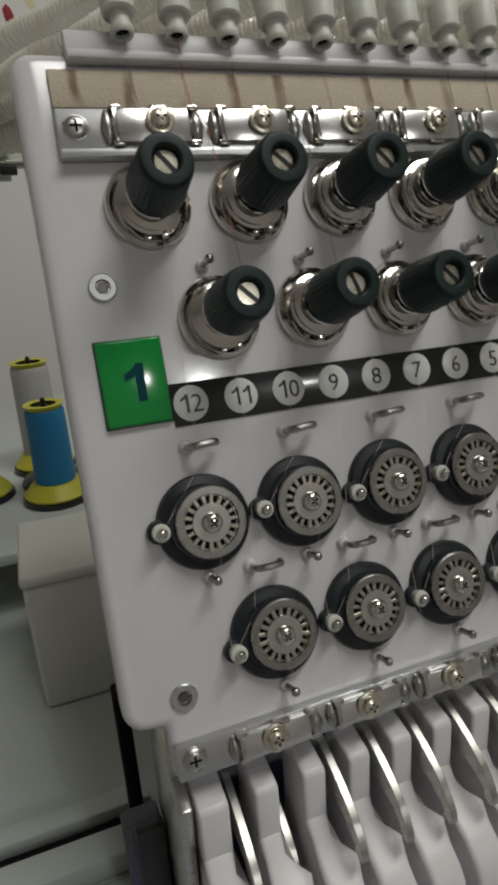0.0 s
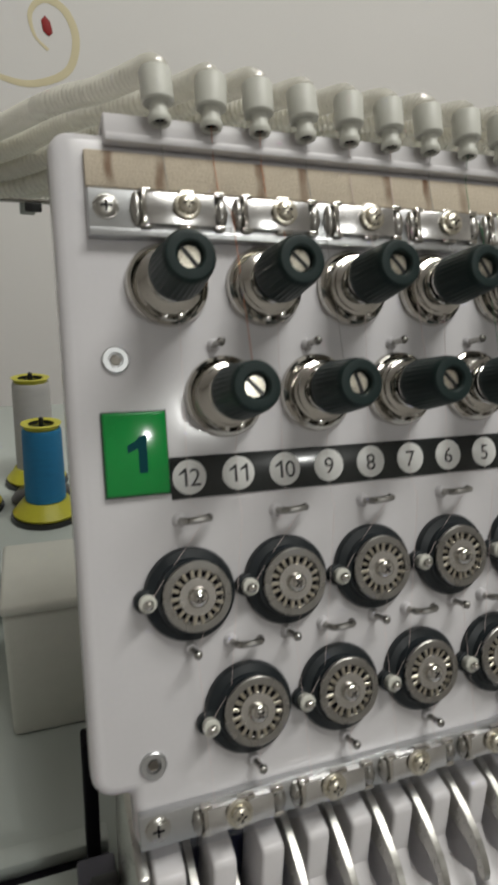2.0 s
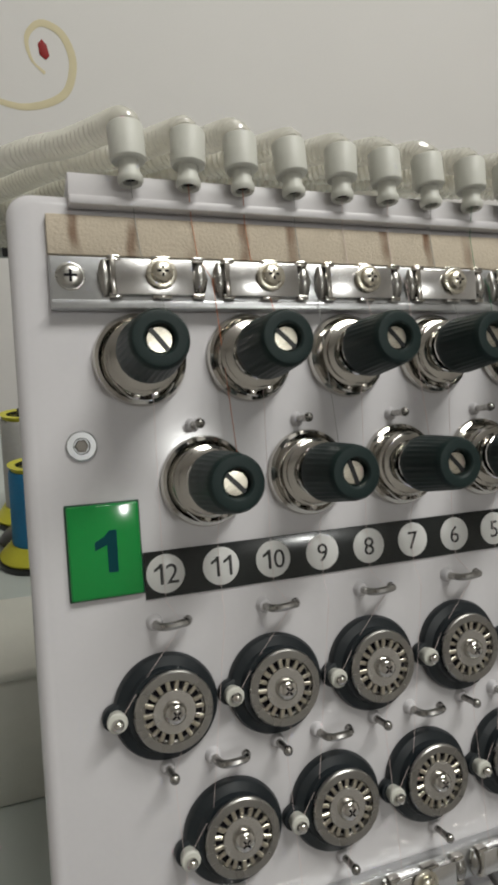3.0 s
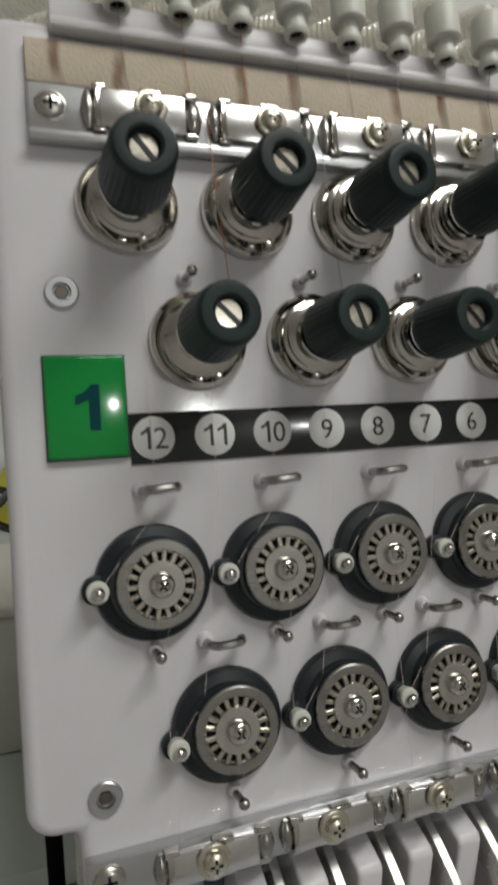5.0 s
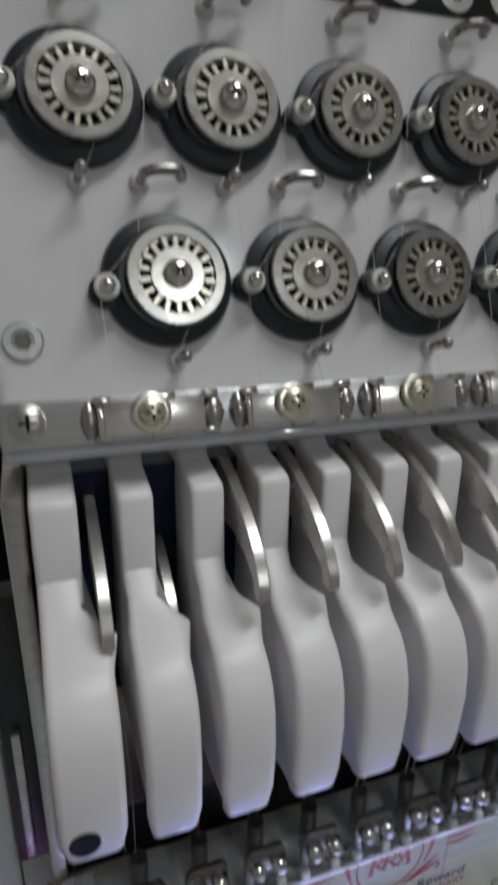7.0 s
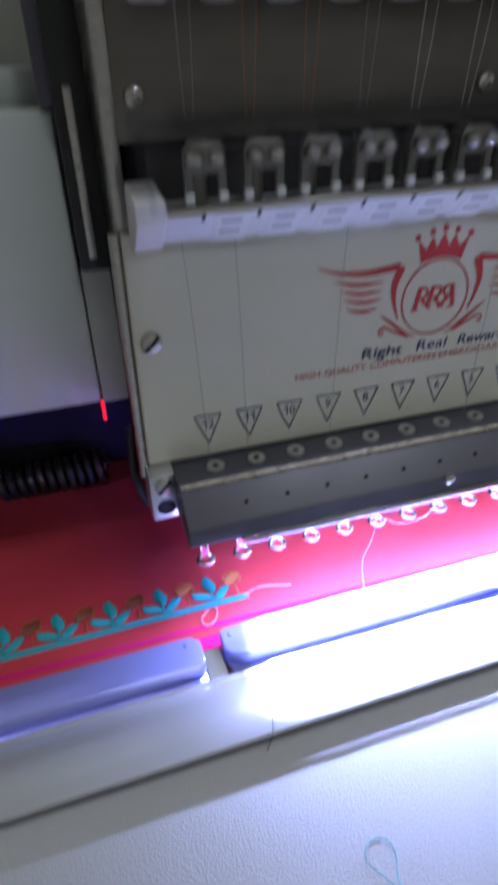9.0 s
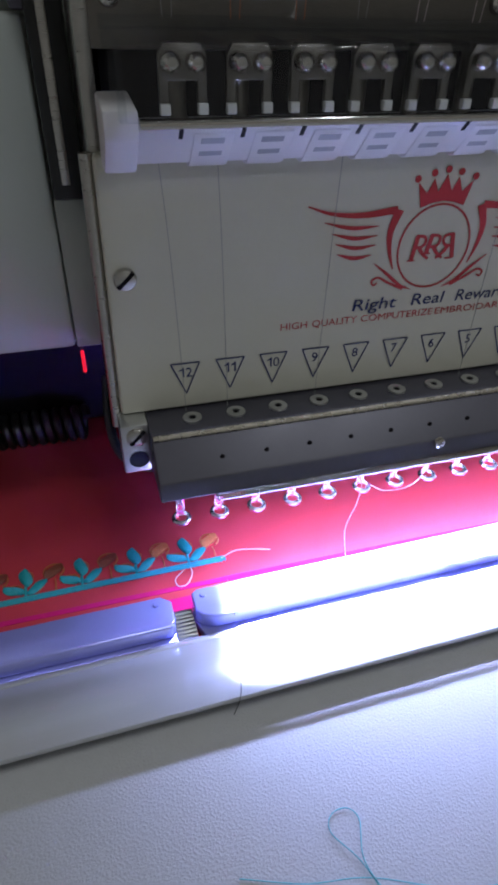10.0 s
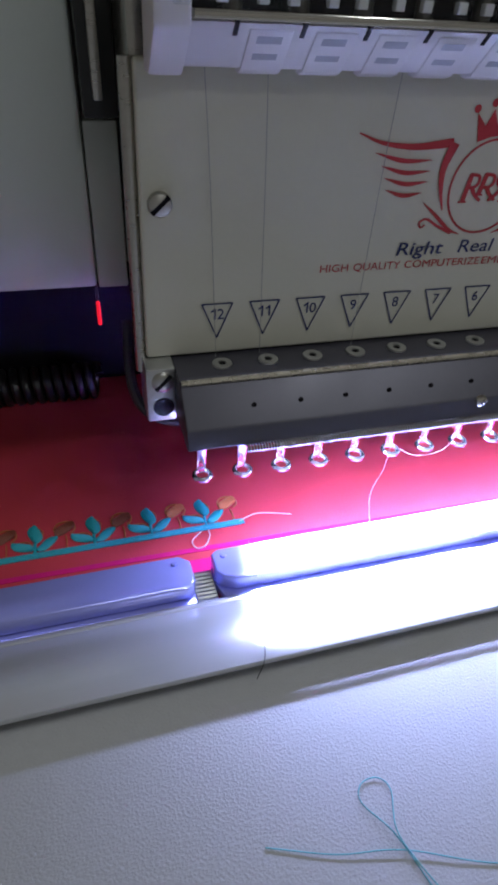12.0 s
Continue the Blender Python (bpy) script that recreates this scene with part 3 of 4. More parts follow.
for sx in (-28,):
    part("stop", box(sx - 3.2, sx + 3.2, 136, 140, 60.6, 64.0, 0.5), BLACK, tray, "small black stop")

# ---- needle case: body behind the covers ----
case = thing("needle_case", "grey metal needle case body of an embroidery head", "machine head")
# Solid blocks whose dark colours stand for the shaded inside.
part("core", box(-14, RIGHT_END - 6, -19, 14, -236, -127), DARK, case, "block painted dark for the shaded inside of the needle case")
part("lever_cavity", box(-14, RIGHT_END - 6, -18.5, 14, -126.8, -84), NAVY, case, "block painted deep blue for the blue-lit shade behind the levers")
part("side_plate", prism([(-30, -83), (-24, -140), (-22, -180), (-24.5, -243), (2, -243), (8, -200), (8, -95), (-6, -80)], -18.4, -15.2, "x", 0.8), STEEL, case, "grey metal side plate")
part("slide_block", box(-27, -19, -4, -0.2, -192, -116, 0.8), BLACK, case, "black slide strip")
part("slide_rail", box(-24.6, -22.6, -6.4, -3.8, -188, -150, 0.3), STEEL, case)
part("back_plate", box(-15.5, RIGHT_END - 4, -23, -19.6, -160, -128, 0.4), DARK_STEEL, case, "brushed dark metal plate")


def dome_screw(r=1.8, h=1.2, cross=True):
    """A domed screw head along +z with a recessed cross or slot."""
    b = lathe([(r, 0), (r, h * 0.35), (r * 0.86, h * 0.75), (r * 0.5, h), (0, h * 1.06)], 22)
    return b


def cross_mark(r, z):
    b = box(-r, r, -r * 0.2, r * 0.2, z - 0.2, z + 0.06)
    return box(-r * 0.2, r * 0.2, -r, r, z - 0.2, z + 0.06, bm=b)


def screw_part(parent, m, r=1.8, h=1.2, mat=None, cross=True, washer=0.0):
    """A screw with its recess laid on as a dark mark for the shade in it, as a part at the pose m in millimetres."""
    b = dome_screw(r, h)
    if washer:
        lathe([(washer, -0.7), (washer, 0), (washer * 0.93, 0.12), (r, 0.12)], 26, b)
    bmesh.ops.transform(b, matrix=m, verts=b.verts)
    s = part("screw", b, mat or CHROME, parent)
    c = cross_mark(r * 0.52, h) if cross else box(-r * 0.95, r * 0.95, -r * 0.17, r * 0.17, h * 0.5, h * 1.1)
    bmesh.ops.transform(c, matrix=m, verts=c.verts)
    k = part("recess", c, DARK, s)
    return s


FRONT = Matrix.Rotation(math.radians(90), 4, "X")
for sx in (-11.3, 71.1, 140):
    screw_part(case, mv(sx, -23, -151.4) @ FRONT, 2.2, 1.6, CHROME)

# ---- tension panel ----
panel = thing("tension_board", "white glossy thread tension panel of an embroidery head", "panel", m=PANEL)
outline = ([(-26.4, 74)] + arc(-21.4, 74, 5, 180, 90, 6)[1:] + arc(RIGHT_END - 5, 74, 5, 90, 0, 6) + arc(RIGHT_END - 5, -64.5, 5, 0, -90, 6)
           + [(RIGHT_END - 8, -69.6), (RIGHT_END - 8, -83), (-17.6, -83), (-17.6, -69.6)] + arc(-21.2, -64.4, 5.2, 270, 180, 6))
part("panel_body", prism(outline, -10, 0, "z", 2.6, 4), PANEL_WHITE, panel)


def socket_screw(u, v):
    b = lathe([(3.1, 0), (3.1, 0.5), (2.8, 0.8), (1.7, 0.8), (1.5, 0.1), (0, 0.1)], 28, m=mv(u, v, 0))
    s = part("socket_screw", b, ALU, panel)
    part("socket", lathe([(0, 0.2), (1.35, 0.2), (1.35, 0.45), (1.2, 0.3)], 6, m=mv(u, v, 0)), DARK_STEEL, s)


for u, v in ((-15, 27.6), (-12.8, -64.0), (RIGHT_END - 12, 27.6), (RIGHT_END - 12, -64)):
    socket_screw(u, v)

green = thing("head_number_label", "glossy green square label with a dark figure one", "label", m=on_panel(0, 0, 0))
part("rim", prism([(-19.3, -3.3), (-4.5, -3.3), (-4.5, 16), (-19.3, 16)], 0.05, 0.5, "z", 0.15), GREEN_EDGE, green)
gel = prism([(-19.0, -3.0), (-4.8, -3.0), (-4.8, 15.7), (-19.0, 15.7)], 0.3, 1.5, "z", 0.55, 4)
part("gel", gel, GREEN, green)
part("figure", prism([(-11.5, 2.0), (-9.6, 2.0), (-9.5, 10.4), (-11.0, 10.4), (-12.0, 9.2), (-13.9, 8.3), (-13.9, 6.6), (-11.5, 7.6)], 1.52, 1.6, "z"), TEAL_INK, green)

strip = thing("needle_number_strip", "black adhesive strip with white numbered circles", "label", m=on_panel(0, 0, 0))
part("strip", box(-4.4, 136.5, -4.8, 4.9, 0.05, 0.4, 0.1), STRIP_BLACK, strip)
for i in range(NEEDLES):
    d = part("disc", lathe([(0, 0.52), (3.95, 0.52), (4.05, 0.46), (4.05, 0.3)], 36, m=mv(12 * i, 0.1, 0)), STRIP_WHITE, strip)
    part("number", join(None, digits(str(NEEDLES - i), 5.9), mv(12 * i, 0.1, 0.56)), INK, d)


def tension_knob():
    t = thing("thread_tensioner", "black rubber tension knob on a round chrome base", "tensioner", "tension knobs on the panel")
    part("flange", lathe([(0, 0.02), (9.6, 0.02), (9.75, 0.6), (9.4, 1.5), (8.7, 1.9), (7.6, 1.2), (6.6, 1.3), (6.2, 2.2), (0, 2.2)], 48), CHROME, t, "polished chrome flange")
    part("disc", lathe([(4, 2.3), (6.9, 3.2), (7.6, 3.9), (6.9, 4.2), (5.2, 4.5), (6.6, 5.0), (7.2, 5.5), (6.4, 5.9), (3, 6.2)], 44), CHROME, t)
    coil = []
    turns, n = 3.2, 60
    for i in range(n + 1):
        a = 2 * math.pi * turns * i / n
        r = 5.6 - 1.4 * i / n
        coil.append((r * math.cos(a), r * math.sin(a), 6.3 + 4.6 * i / n))
    part("spring", tube(coil, 0.42, 6), CHROME, t)
    part("shaft", lathe([(2.4, 2.2), (2.4, 20), (0, 20)], 18), STEEL, t)
    prof = [(3.6, 9.6), (5.9, 9.8), (6.25, 10.4)]
    prof += [(6.25, 11.5), (6.1, 13.2), (5.5, 21.2), (5.35, 22.2), (4.9, 22.85), (4.5, 22.95), (3.1, 22.9), (2.75, 22.6), (2.65, 22.2), (2.6, 20.3)]
    b = lathe(prof, 96)
    for v in b.verts:
        if 11 < v.co.z < 21.3:
            a = math.atan2(v.co.y, v.co.x)
            k = 1 + 0.016 * math.cos(32 * a)
            v.co.x *= k
            v.co.y *= k
    part("grip", b, RUBBER, t, "matt black rubber grip")
    s = part("adjusting_screw", lathe([(2.5, 20.3), (2.5, 21.1), (2.25, 21.4), (0, 21.45)], 24), BRASSY, t, "slotted nickel screw")
    a = 0.9
    bm = box(-2.45, 2.45, -0.45, 0.45, 21.0, 21.56)
    bmesh.ops.rotate(bm, cent=(0, 0, 0), matrix=Matrix.Rotation(-a, 3, "Z"), verts=bm.verts)
    # Black bar on the screw head, painted shade of its slot.
    part("slot", bm, BLACK, s)
    for px, py, hh in ((-1.6, -7.6, 3.4), (1.9, -7.4, 4.2)):
        part("stop_pin", lathe([(0.95, 0.6), (0.95, hh - 0.6), (0.6, hh - 0.1), (0, hh)], 14, m=mv(px, py, 0)), CHROME, t)
    part("check_spring", tube(smooth_path([(-5.5, -5.2, 2.4), (-3, -7.8, 2.6), (0.5, -8.6, 2.8), (4, -7.6, 3.2), (5.8, -5.4, 4.0)]), 0.35, 6), CHROME, t)
    return t


def spread(make, places, rng=None):
    """Builds a thing once and copies it to the other places on the panel: (u, v, turn in degrees)."""
    first = make()
    for k, (u, v, a) in enumerate(places):
        m = on_panel(u, v, 0) @ Matrix.Rotation(math.radians(a), 4, "Z")
        if k == 0:
            first.matrix_basis = m
        else:
            copy_thing(first, m)


spread(tension_knob, [(-2 + 24 * i, 44.7, (0, 8, 3, -6, 5, -4)[i]) for i in range(6)] + [(10 + 24 * i, 18.5, (6, -20, 4, 9, -5, 3)[i]) for i in range(6)])


def sensor_wheel():
    t = thing("thread_sensor_wheel", "chrome slotted thread sensor wheel on a black base", "sensor wheel", "thread sensor wheels on the panel")
    b = lathe([(0, 0.02), (10.7, 0.02), (10.8, 1.2), (10.4, 2.0), (8.6, 2.6), (8.2, 3.6), (0, 3.6)], 48)
    part("base", b, SLATE, t, "black plastic base")
    part("ear", prism([(-8, 3.4)] + arc(-10.4, -0.2, 2.6, 100, 260, 10) + [(-8, -4)], 0.02, 2.2, "z", 0.4), SLATE, t)
    part("ear_sleeve", lathe([(1.7, 1.6), (1.75, 3.2), (2.0, 3.6), (2.0, 4.5), (1.75, 4.8), (0.9, 4.8)], 20, m=mv(-10.3, -0.1, 0)), NOZZLE_WHITE, t, "off-white plastic sleeve")
    part("ear_pin", lathe([(0.9, 4.7), (1.15, 5.1), (1.2, 5.6), (0.9, 6.2), (0.4, 6.5), (0, 6.55)], 16, m=mv(-10.3, -0.1, 0)), CHROME, t, "small round-headed pin")
    rim = lathe([(6.2, 2.4), (7.8, 2.6), (8.1, 3.1), (8.05, 3.7), (7.8, 3.95), (6.3, 3.95), (6.2, 3.8), (6.2, 3.05), (4.3, 3.0)], 60, m=mv(0.9, 0, 1.0))
    part("rim", rim, WHEEL_STEEL, t)
    for k in range(18):
        a = 2 * math.pi * k / 18
        bm = box(4.3, 6.25, -0.46, 0.46, 3.0, 3.5 + 0.35 * (k % 2), 0.16, 1)
        bmesh.ops.transform(bm, matrix=mv(0.9, 0, 1.0) @ Matrix.Rotation(a, 4, "Z"), verts=bm.verts)
        part("tooth", bm, TOOTH, t)
    # Flat dark ring paints the shade in the gaps between the teeth.
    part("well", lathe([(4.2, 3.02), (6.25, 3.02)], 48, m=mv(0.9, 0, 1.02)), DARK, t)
    part("hub", lathe([(0, 4.0), (4.25, 4.0), (4.39, 3.8), (4.4, 3.3), (4.35, 3.0)], 44, m=mv(0.9, 0, 1.0)), HUB, t)
    s = part("screw", lathe([(2.3, 4.0), (2.3, 4.7), (2.05, 5.3), (1.5, 5.8), (0.8, 6.0), (0, 6.05)], 26, m=mv(0.9, 0, 1.0)), CHROME, t, "domed cross-head screw")
    c = cross_mark(1.0, 5.98)
    bmesh.ops.transform(c, matrix=mv(0.9, 0, 1.0) @ Matrix.Rotation(0.6, 4, "Z"), verts=c.verts)
    # Dark cross carries the shade of the screw's recess.
    part("recess", c, DARK, s)
    return t


spread(sensor_wheel, [(-1.9 + 24 * i, -26.6, (0, -2, 3, 1, 0, 2)[i]) for i in range(6)] + [(10.4 + 24 * i, -55.2, (8, 4, 5, 3, 0, 2)[i]) for i in range(6)])


def long_guide():
    t = thing("thread_guide", "bent chrome wire thread guide in a white collar", "thread guide", "thread guides on the panel")
    part("collar", lathe([(1.75, 0.02), (1.6, 0.7), (1.25, 1.5), (0.8, 1.7), (0, 1.7)], 18), PANEL_WHITE, t, "white plastic collar")
    part("wire", tube(smooth_path([(0, 0, 1.2), (0.2, 0, 3.6), (1.2, 0, 5.2), (3.2, 0, 5.6), (5.0, 0, 5.4), (6.0, -0.1, 4.6), (6.3, -0.2, 3.2)], 5), 0.85, 8, ball=1.0), WHEEL_STEEL, t)
    return t


def short_guide():
    t = thing("thread_pin", "short chrome thread pin with a round head", "thread pin", "thread pins on the panel")
    part("collar", lathe([(1.6, 0.02), (1.45, 0.6), (1.1, 1.2), (0.7, 1.3), (0, 1.3)], 18), PANEL_WHITE, t, "white plastic collar")
    part("wire", tube([(0, 0, 0.8), (0.1, 0, 3), (0.3, 0, 5.6)], 0.75, 8, ball=1.1), WHEEL_STEEL, t)
    return t


spread(long_guide, [(-3 + 24 * i, -9.6, 4) for i in range(6)] + [(7.3 + 24.2 * i, -39.1, 2) for i in range(6)])
spread(short_guide, [(-2.4 + 24.2 * i, -39.3, 0) for i in range(6)] + [(11 + 24.4 * i, -68.1, 0) for i in range(6)] + [(8.0 + 24.4 * i, 30.6, 0) for i in range(6)])


def clamp_rail(v0, v1, plate_u, screw_u, name, label, end_u, thick):
    """A zinc bar with a row of sprung chrome clamp plates."""
    t = thing(name, label, "rail", m=PANEL)
    vc = (v0 + v1) / 2
    part("bar", box(end_u, RIGHT_END - 12, v0, v1, 0.02, thick, 0.5), ALU, t, "flat zinc-plated bar")
    part("lower_lip", box(end_u, RIGHT_END - 12, v0 - 1.6, v0 + 0.2, 0.02, thick + 0.9, 0.3), ACRYLIC if thick > 2.5 else ALU, t)
    screw_part(t, mv(end_u + 4, vc + 0.4, thick), 2.5, 0.9, STEEL, washer=2.9)
    for i in range(6):
        a, b = plate_u + 24 * i, plate_u + 20.2 + 24 * i
        z = thick + 0.7
        p = part("clamp_plate", box(a + 1.6, b - 2.6, v0 + 1.0, v1 - 1.0, thick + 0.1, z + 1.3, 0.2), CLAMP, t, "bright chrome clamp plate")
        for uu, rad in ((b - 1.0, 1.9), (a - 0.4, 1.5)):
            half = (v1 - v0) / 2 - 0.9
            cask = lathe([(0, -half), (rad * 0.35, -half), (rad * 0.75, -half * 0.6), (rad, 0), (rad * 0.75, half * 0.6), (rad * 0.35, half), (0, half)], 16)
            bmesh.ops.transform(cask, matrix=mv(uu, vc, thick + 0.5) @ FRONT, verts=cask.verts)
            part("barrel", cask, WHEEL_STEEL, p, "rolled chrome spring end")
        part("fold", box(a + 0.6, a + 1.7, v0 + 0.8, v1 - 0.8, thick, z + 1.5, 0.3), CHROME, p)
        for uu, w in ((a + 0.2, 2.6), (b - 2.8, 2.6), (a + 9, 4)):
            part("tab", box(uu, uu + w, v1 - 1.4, v1 - 0.2, thick, z + 1.4, 0.25), CHROME, p)
            part("tab", box(uu, uu + w, v0 + 0.4, v0 + 1.5, thick, z + 0.9, 0.25), CHROME, p)
        part("standoff", lathe([(1.5, z), (1.5, z + 2.6)], 16, m=mv(screw_u + 24 * i, vc + 0.6, 0)), STEEL, t)
        screw_part(t, mv(screw_u + 24 * i, vc + 0.6, z + 2.4), 2.25, 1.5, BRASSY, washer=3.15)
    return t


clamp_rail(56.4, 65.6, -8.0, 2.8, "upper_clamp_rail", "zinc thread clamp rail with chrome plates", -19.0, 2.0)
clamp_rail(-81.0, -73.4, -3.8, 5.0, "lower_clamp_rail", "zinc thread clamp rail above the white lever covers", -17.2, 2.9)
solid("felt_strip", box(-19, RIGHT_END - 12, 66.0, 74.2, 0.05, 1.5, 0.4), FELT, "beige felt strip with brown thread rub marks", "felt strip", m=PANEL)

# ---- thread tube holder on top of the panel ----
holder = thing("tube_holder", "grey metal bracket holding white thread tube nozzles", "bracket", m=PANEL)
part("face", box(-14.4, RIGHT_END - 14, 76.8, 82.6, -1.4, 1.6, 0.7), COVER_WHITE, holder)
part("lip", box(-14.4, RIGHT_END - 14, 75.6, 77.6, 0.2, 3.4, 0.5), COVER_WHITE, holder)
part("top", box(-14.4, RIGHT_END - 14, 81.2, 83.0, -16, 1.2, 0.6), COVER_WHITE, holder)


def nozzle():
    t = thing("tube_nozzle", "white plastic nozzle at the end of a clear thread tube", "nozzle", "nozzles on the tube holder")
    up = Matrix.Rotation(math.radians(-90), 4, "X")
    part("body", lathe([(1.2, 4.2), (3.3, 4.2), (3.65, 4.6), (3.7, 11.2), (3.5, 11.6), (3.2, 11.65), (3.1, 10.9), (0, 10.9)], 26, m=up), NOZZLE_WHITE, t)
    part("tip", lathe([(1.5, 1.8), (1.6, 0.0), (2.3, -0.3), (2.6, 0.2), (2.6, 1.1), (2.1, 2.2), (2.1, 4.3)], 24, m=up), NOZZLE_WHITE, t)
    # The bore is a dark disc, with the shade inside it as colour.
    part("bore", lathe([(0, 0.9), (1.55, 0.9)], 18, m=up), DARK, t, "dark fill painting a hole's shade")
    return t


first = nozzle()
for i in range(NEEDLES):
    m = on_panel(-2.1 + 12 * i, 80, 4.4) @ Matrix.Rotation(math.radians((2, -3, 0, 3, -2, 1, 2, -1, 0, 2, -2, 1)[i]), 4, "Z")
    if i == 0:
        first.matrix_basis = m
    else:
        copy_thing(first, m)


def clear_tube(i):
    """A ribbed clear tube from a nozzle over the top and away to the tray behind."""
    s = on_panel(-2.1 + 12 * i, 91.0, 4.4).translation / MM
    r = random.Random(i)
    lift = r.uniform(-0.6, 0.9)
    row = i % 4
    pts = [s, s + Vector((0, 1.6, 0.9)), s + Vector((-0.8, 4.8, 1.3 + lift)), s + Vector((-3.4, 10, 0.7 + lift)), s + Vector((-11, 20, -1.6 + lift))]
    pts += [Vector((s.x * 0.62 - 22, 58 + 4 * row, 85 - 2.4 * row + i * 0.5)), Vector((s.x * 0.3 - 50, 92 + 4 * row, 77 - 4.0 * row + i * 0.3)), Vector((-110, 112 + 4 * row, 64 + (i // 4) * 6.0)), Vector((-200, 116 + 5 * row, 58 + (i // 4) * 6.0))]
    path = smooth_path(pts, 60)
    even, walked = [path[0]], 0.0
    for a, c in zip(path, path[1:]):
        walked += (c - a).length
        if walked >= 0.62:
            even.append(c)
            walked = 0.0
    radii = [3.0 + (0.24 if k % 2 else -0.16) for k in range(len(even))]
    return solid("thread_tube", tube(even, radii, 10), TUBE, "ribbed translucent plastic thread tube", "tube", "thread tubes")


for i in range(NEEDLES):
    clear_tube(i)

# ---- white take-up lever covers ----
def finger(first_one):
    t = thing("lever_cover", "white curved plastic take-up lever cover with a screw hole" if first_one else "white curved plastic take-up lever cover", "cover", "lever covers below the panel")
    upper = [(-12, -79), (-18, -79), (-21, -82.4), (-30.6, -83.6), (-31.4, -85), (-32, -99), (-34.5, -103), (-34.5, -110), (-12, -110)]
    x0 = -4.5 if first_one else -3.1
    part("upper_block", prism(upper, x0, 2.7, "x", 0.9, 3), COVER_WHITE, t)
    lower = ([(-31.5, -96.5), (-35, -100.2), (-40, -103.0), (-45.2, -105.0), (-48.6, -107.2), (-50.8, -110.0), (-52.2, -114), (-53.0, -120), (-52.6, -129)]
             + arc(-48.2, -131.4, 4.2, 190, 270, 5) + [(-40, -136.4), (-30, -134), (-22, -128), (-12, -126), (-12, -102), (-24, -98)])
    bm = prism(lower, -4.5 if first_one else -3.5, 5.6 if first_one else 5.2, "x", 0)
    for v in bm.verts:
        # narrows towards the block above
        if v.co.y > -38 and v.co.z > -106:
            v.co.x = x0 if v.co.x < 0 else 2.7
        if v.co.z < -129.5:
            v.co.x = 0.85 + (v.co.x - 0.85) * (1 - 0.28 * min(1, (-129.5 - v.co.z) / 6.2) ** 1.6)
    rounded(bm, 1.3, 3, 0.75)
    bel = part("belly", bm, COVER_WHITE, t)
    if first_one:
        # No opening: a dark disc paints the shade of the hole.
        part("screw_hole", lathe([(0, 0.25), (2.3, 0.25), (2.35, 0.05)], 24, m=mv(-0.9, -52.55, -129.2) @ FRONT), DARK, bel, "dark disc painting a screw hole's shade")
    return t


f0 = finger(True)
f0.matrix_basis = mv(-10 * MM, 0, 0)
f1 = finger(False)
f1.matrix_basis = mv(2 * MM, 0, 0)
for i in range(2, 13):
    copy_thing(f1, mv((-10 + 12 * i) * MM, 0, 0))


def lever():
    t = thing("take_up_lever", "curved bright steel take-up lever between white covers", "lever", "take-up levers")
    top = [(-20, -82), (-27, -84), (-35, -87.2), (-41, -91), (-44.6, -95.6), (-45.2, -98.4)]
    bot = [(-43.2, -98.8), (-41.6, -95.8), (-37, -93.5), (-30, -93), (-20, -94)]
    part("blade", prism([(p.x, p.y) for p in smooth_path([(a, b, 0) for a, b in top], 5)] + bot, -0.95, 0.95, "x", 0.12, 1), STEEL, t)
    part("eye", lathe([(0.7, -0.9), (1.3, -0.9), (1.3, 0.9), (0.7, 0.9)], 14, m=mv(0, -43.6, -97.2) @ Matrix.Rotation(math.radians(90), 4, "Y")), BRASSY, t)
    return t


l0 = lever()
l0.matrix_basis = mv(19.2 * MM, 0, 0)
for i in range(3, 12):
    copy_thing(l0, mv((-4.8 + 12 * i) * MM, 0, 0))
copy_thing(l0, mv(-4.8 * MM, 0.002, -0.005))
copy_thing(l0, mv(7.2 * MM, 0.010, -0.014))
# the two lowest levers sit deeper in their slots

# ---- clear cover with the thread holders ----
cover = thing("clear_cover", "clear acrylic cover over the needle bar clamps", "cover")
outer = [(-23.2, -155.6), (-24, -154.4), (-44, -155.0), (-48.4, -158), (-48.8, -169)]
inner = [(-46.9, -169), (-46.6, -158.8), (-43, -156.9), (-24.6, -156.2), (-23.2, -157)]
part("shell", prism(outer + inner, -13.6, RIGHT_END - 12, "x", 0.25), ACRYLIC, cover)
part("end_wall", prism([(-23.2, -157.2), (-43, -157.2), (-46.4, -159.2), (-46.8, -169), (-23.2, -169)], -13.5, -12.2, "x", 0.2), ACRYLIC, cover)
for i in range(NEEDLES):
    part("partition", prism([(-25, -157.2), (-43, -157.4), (-46.2, -159.4), (-46.4, -166), (-28, -161)], 4.0 + 12 * i, 4.9 + 12 * i, "x", 0.15), ACRYLIC, cover)


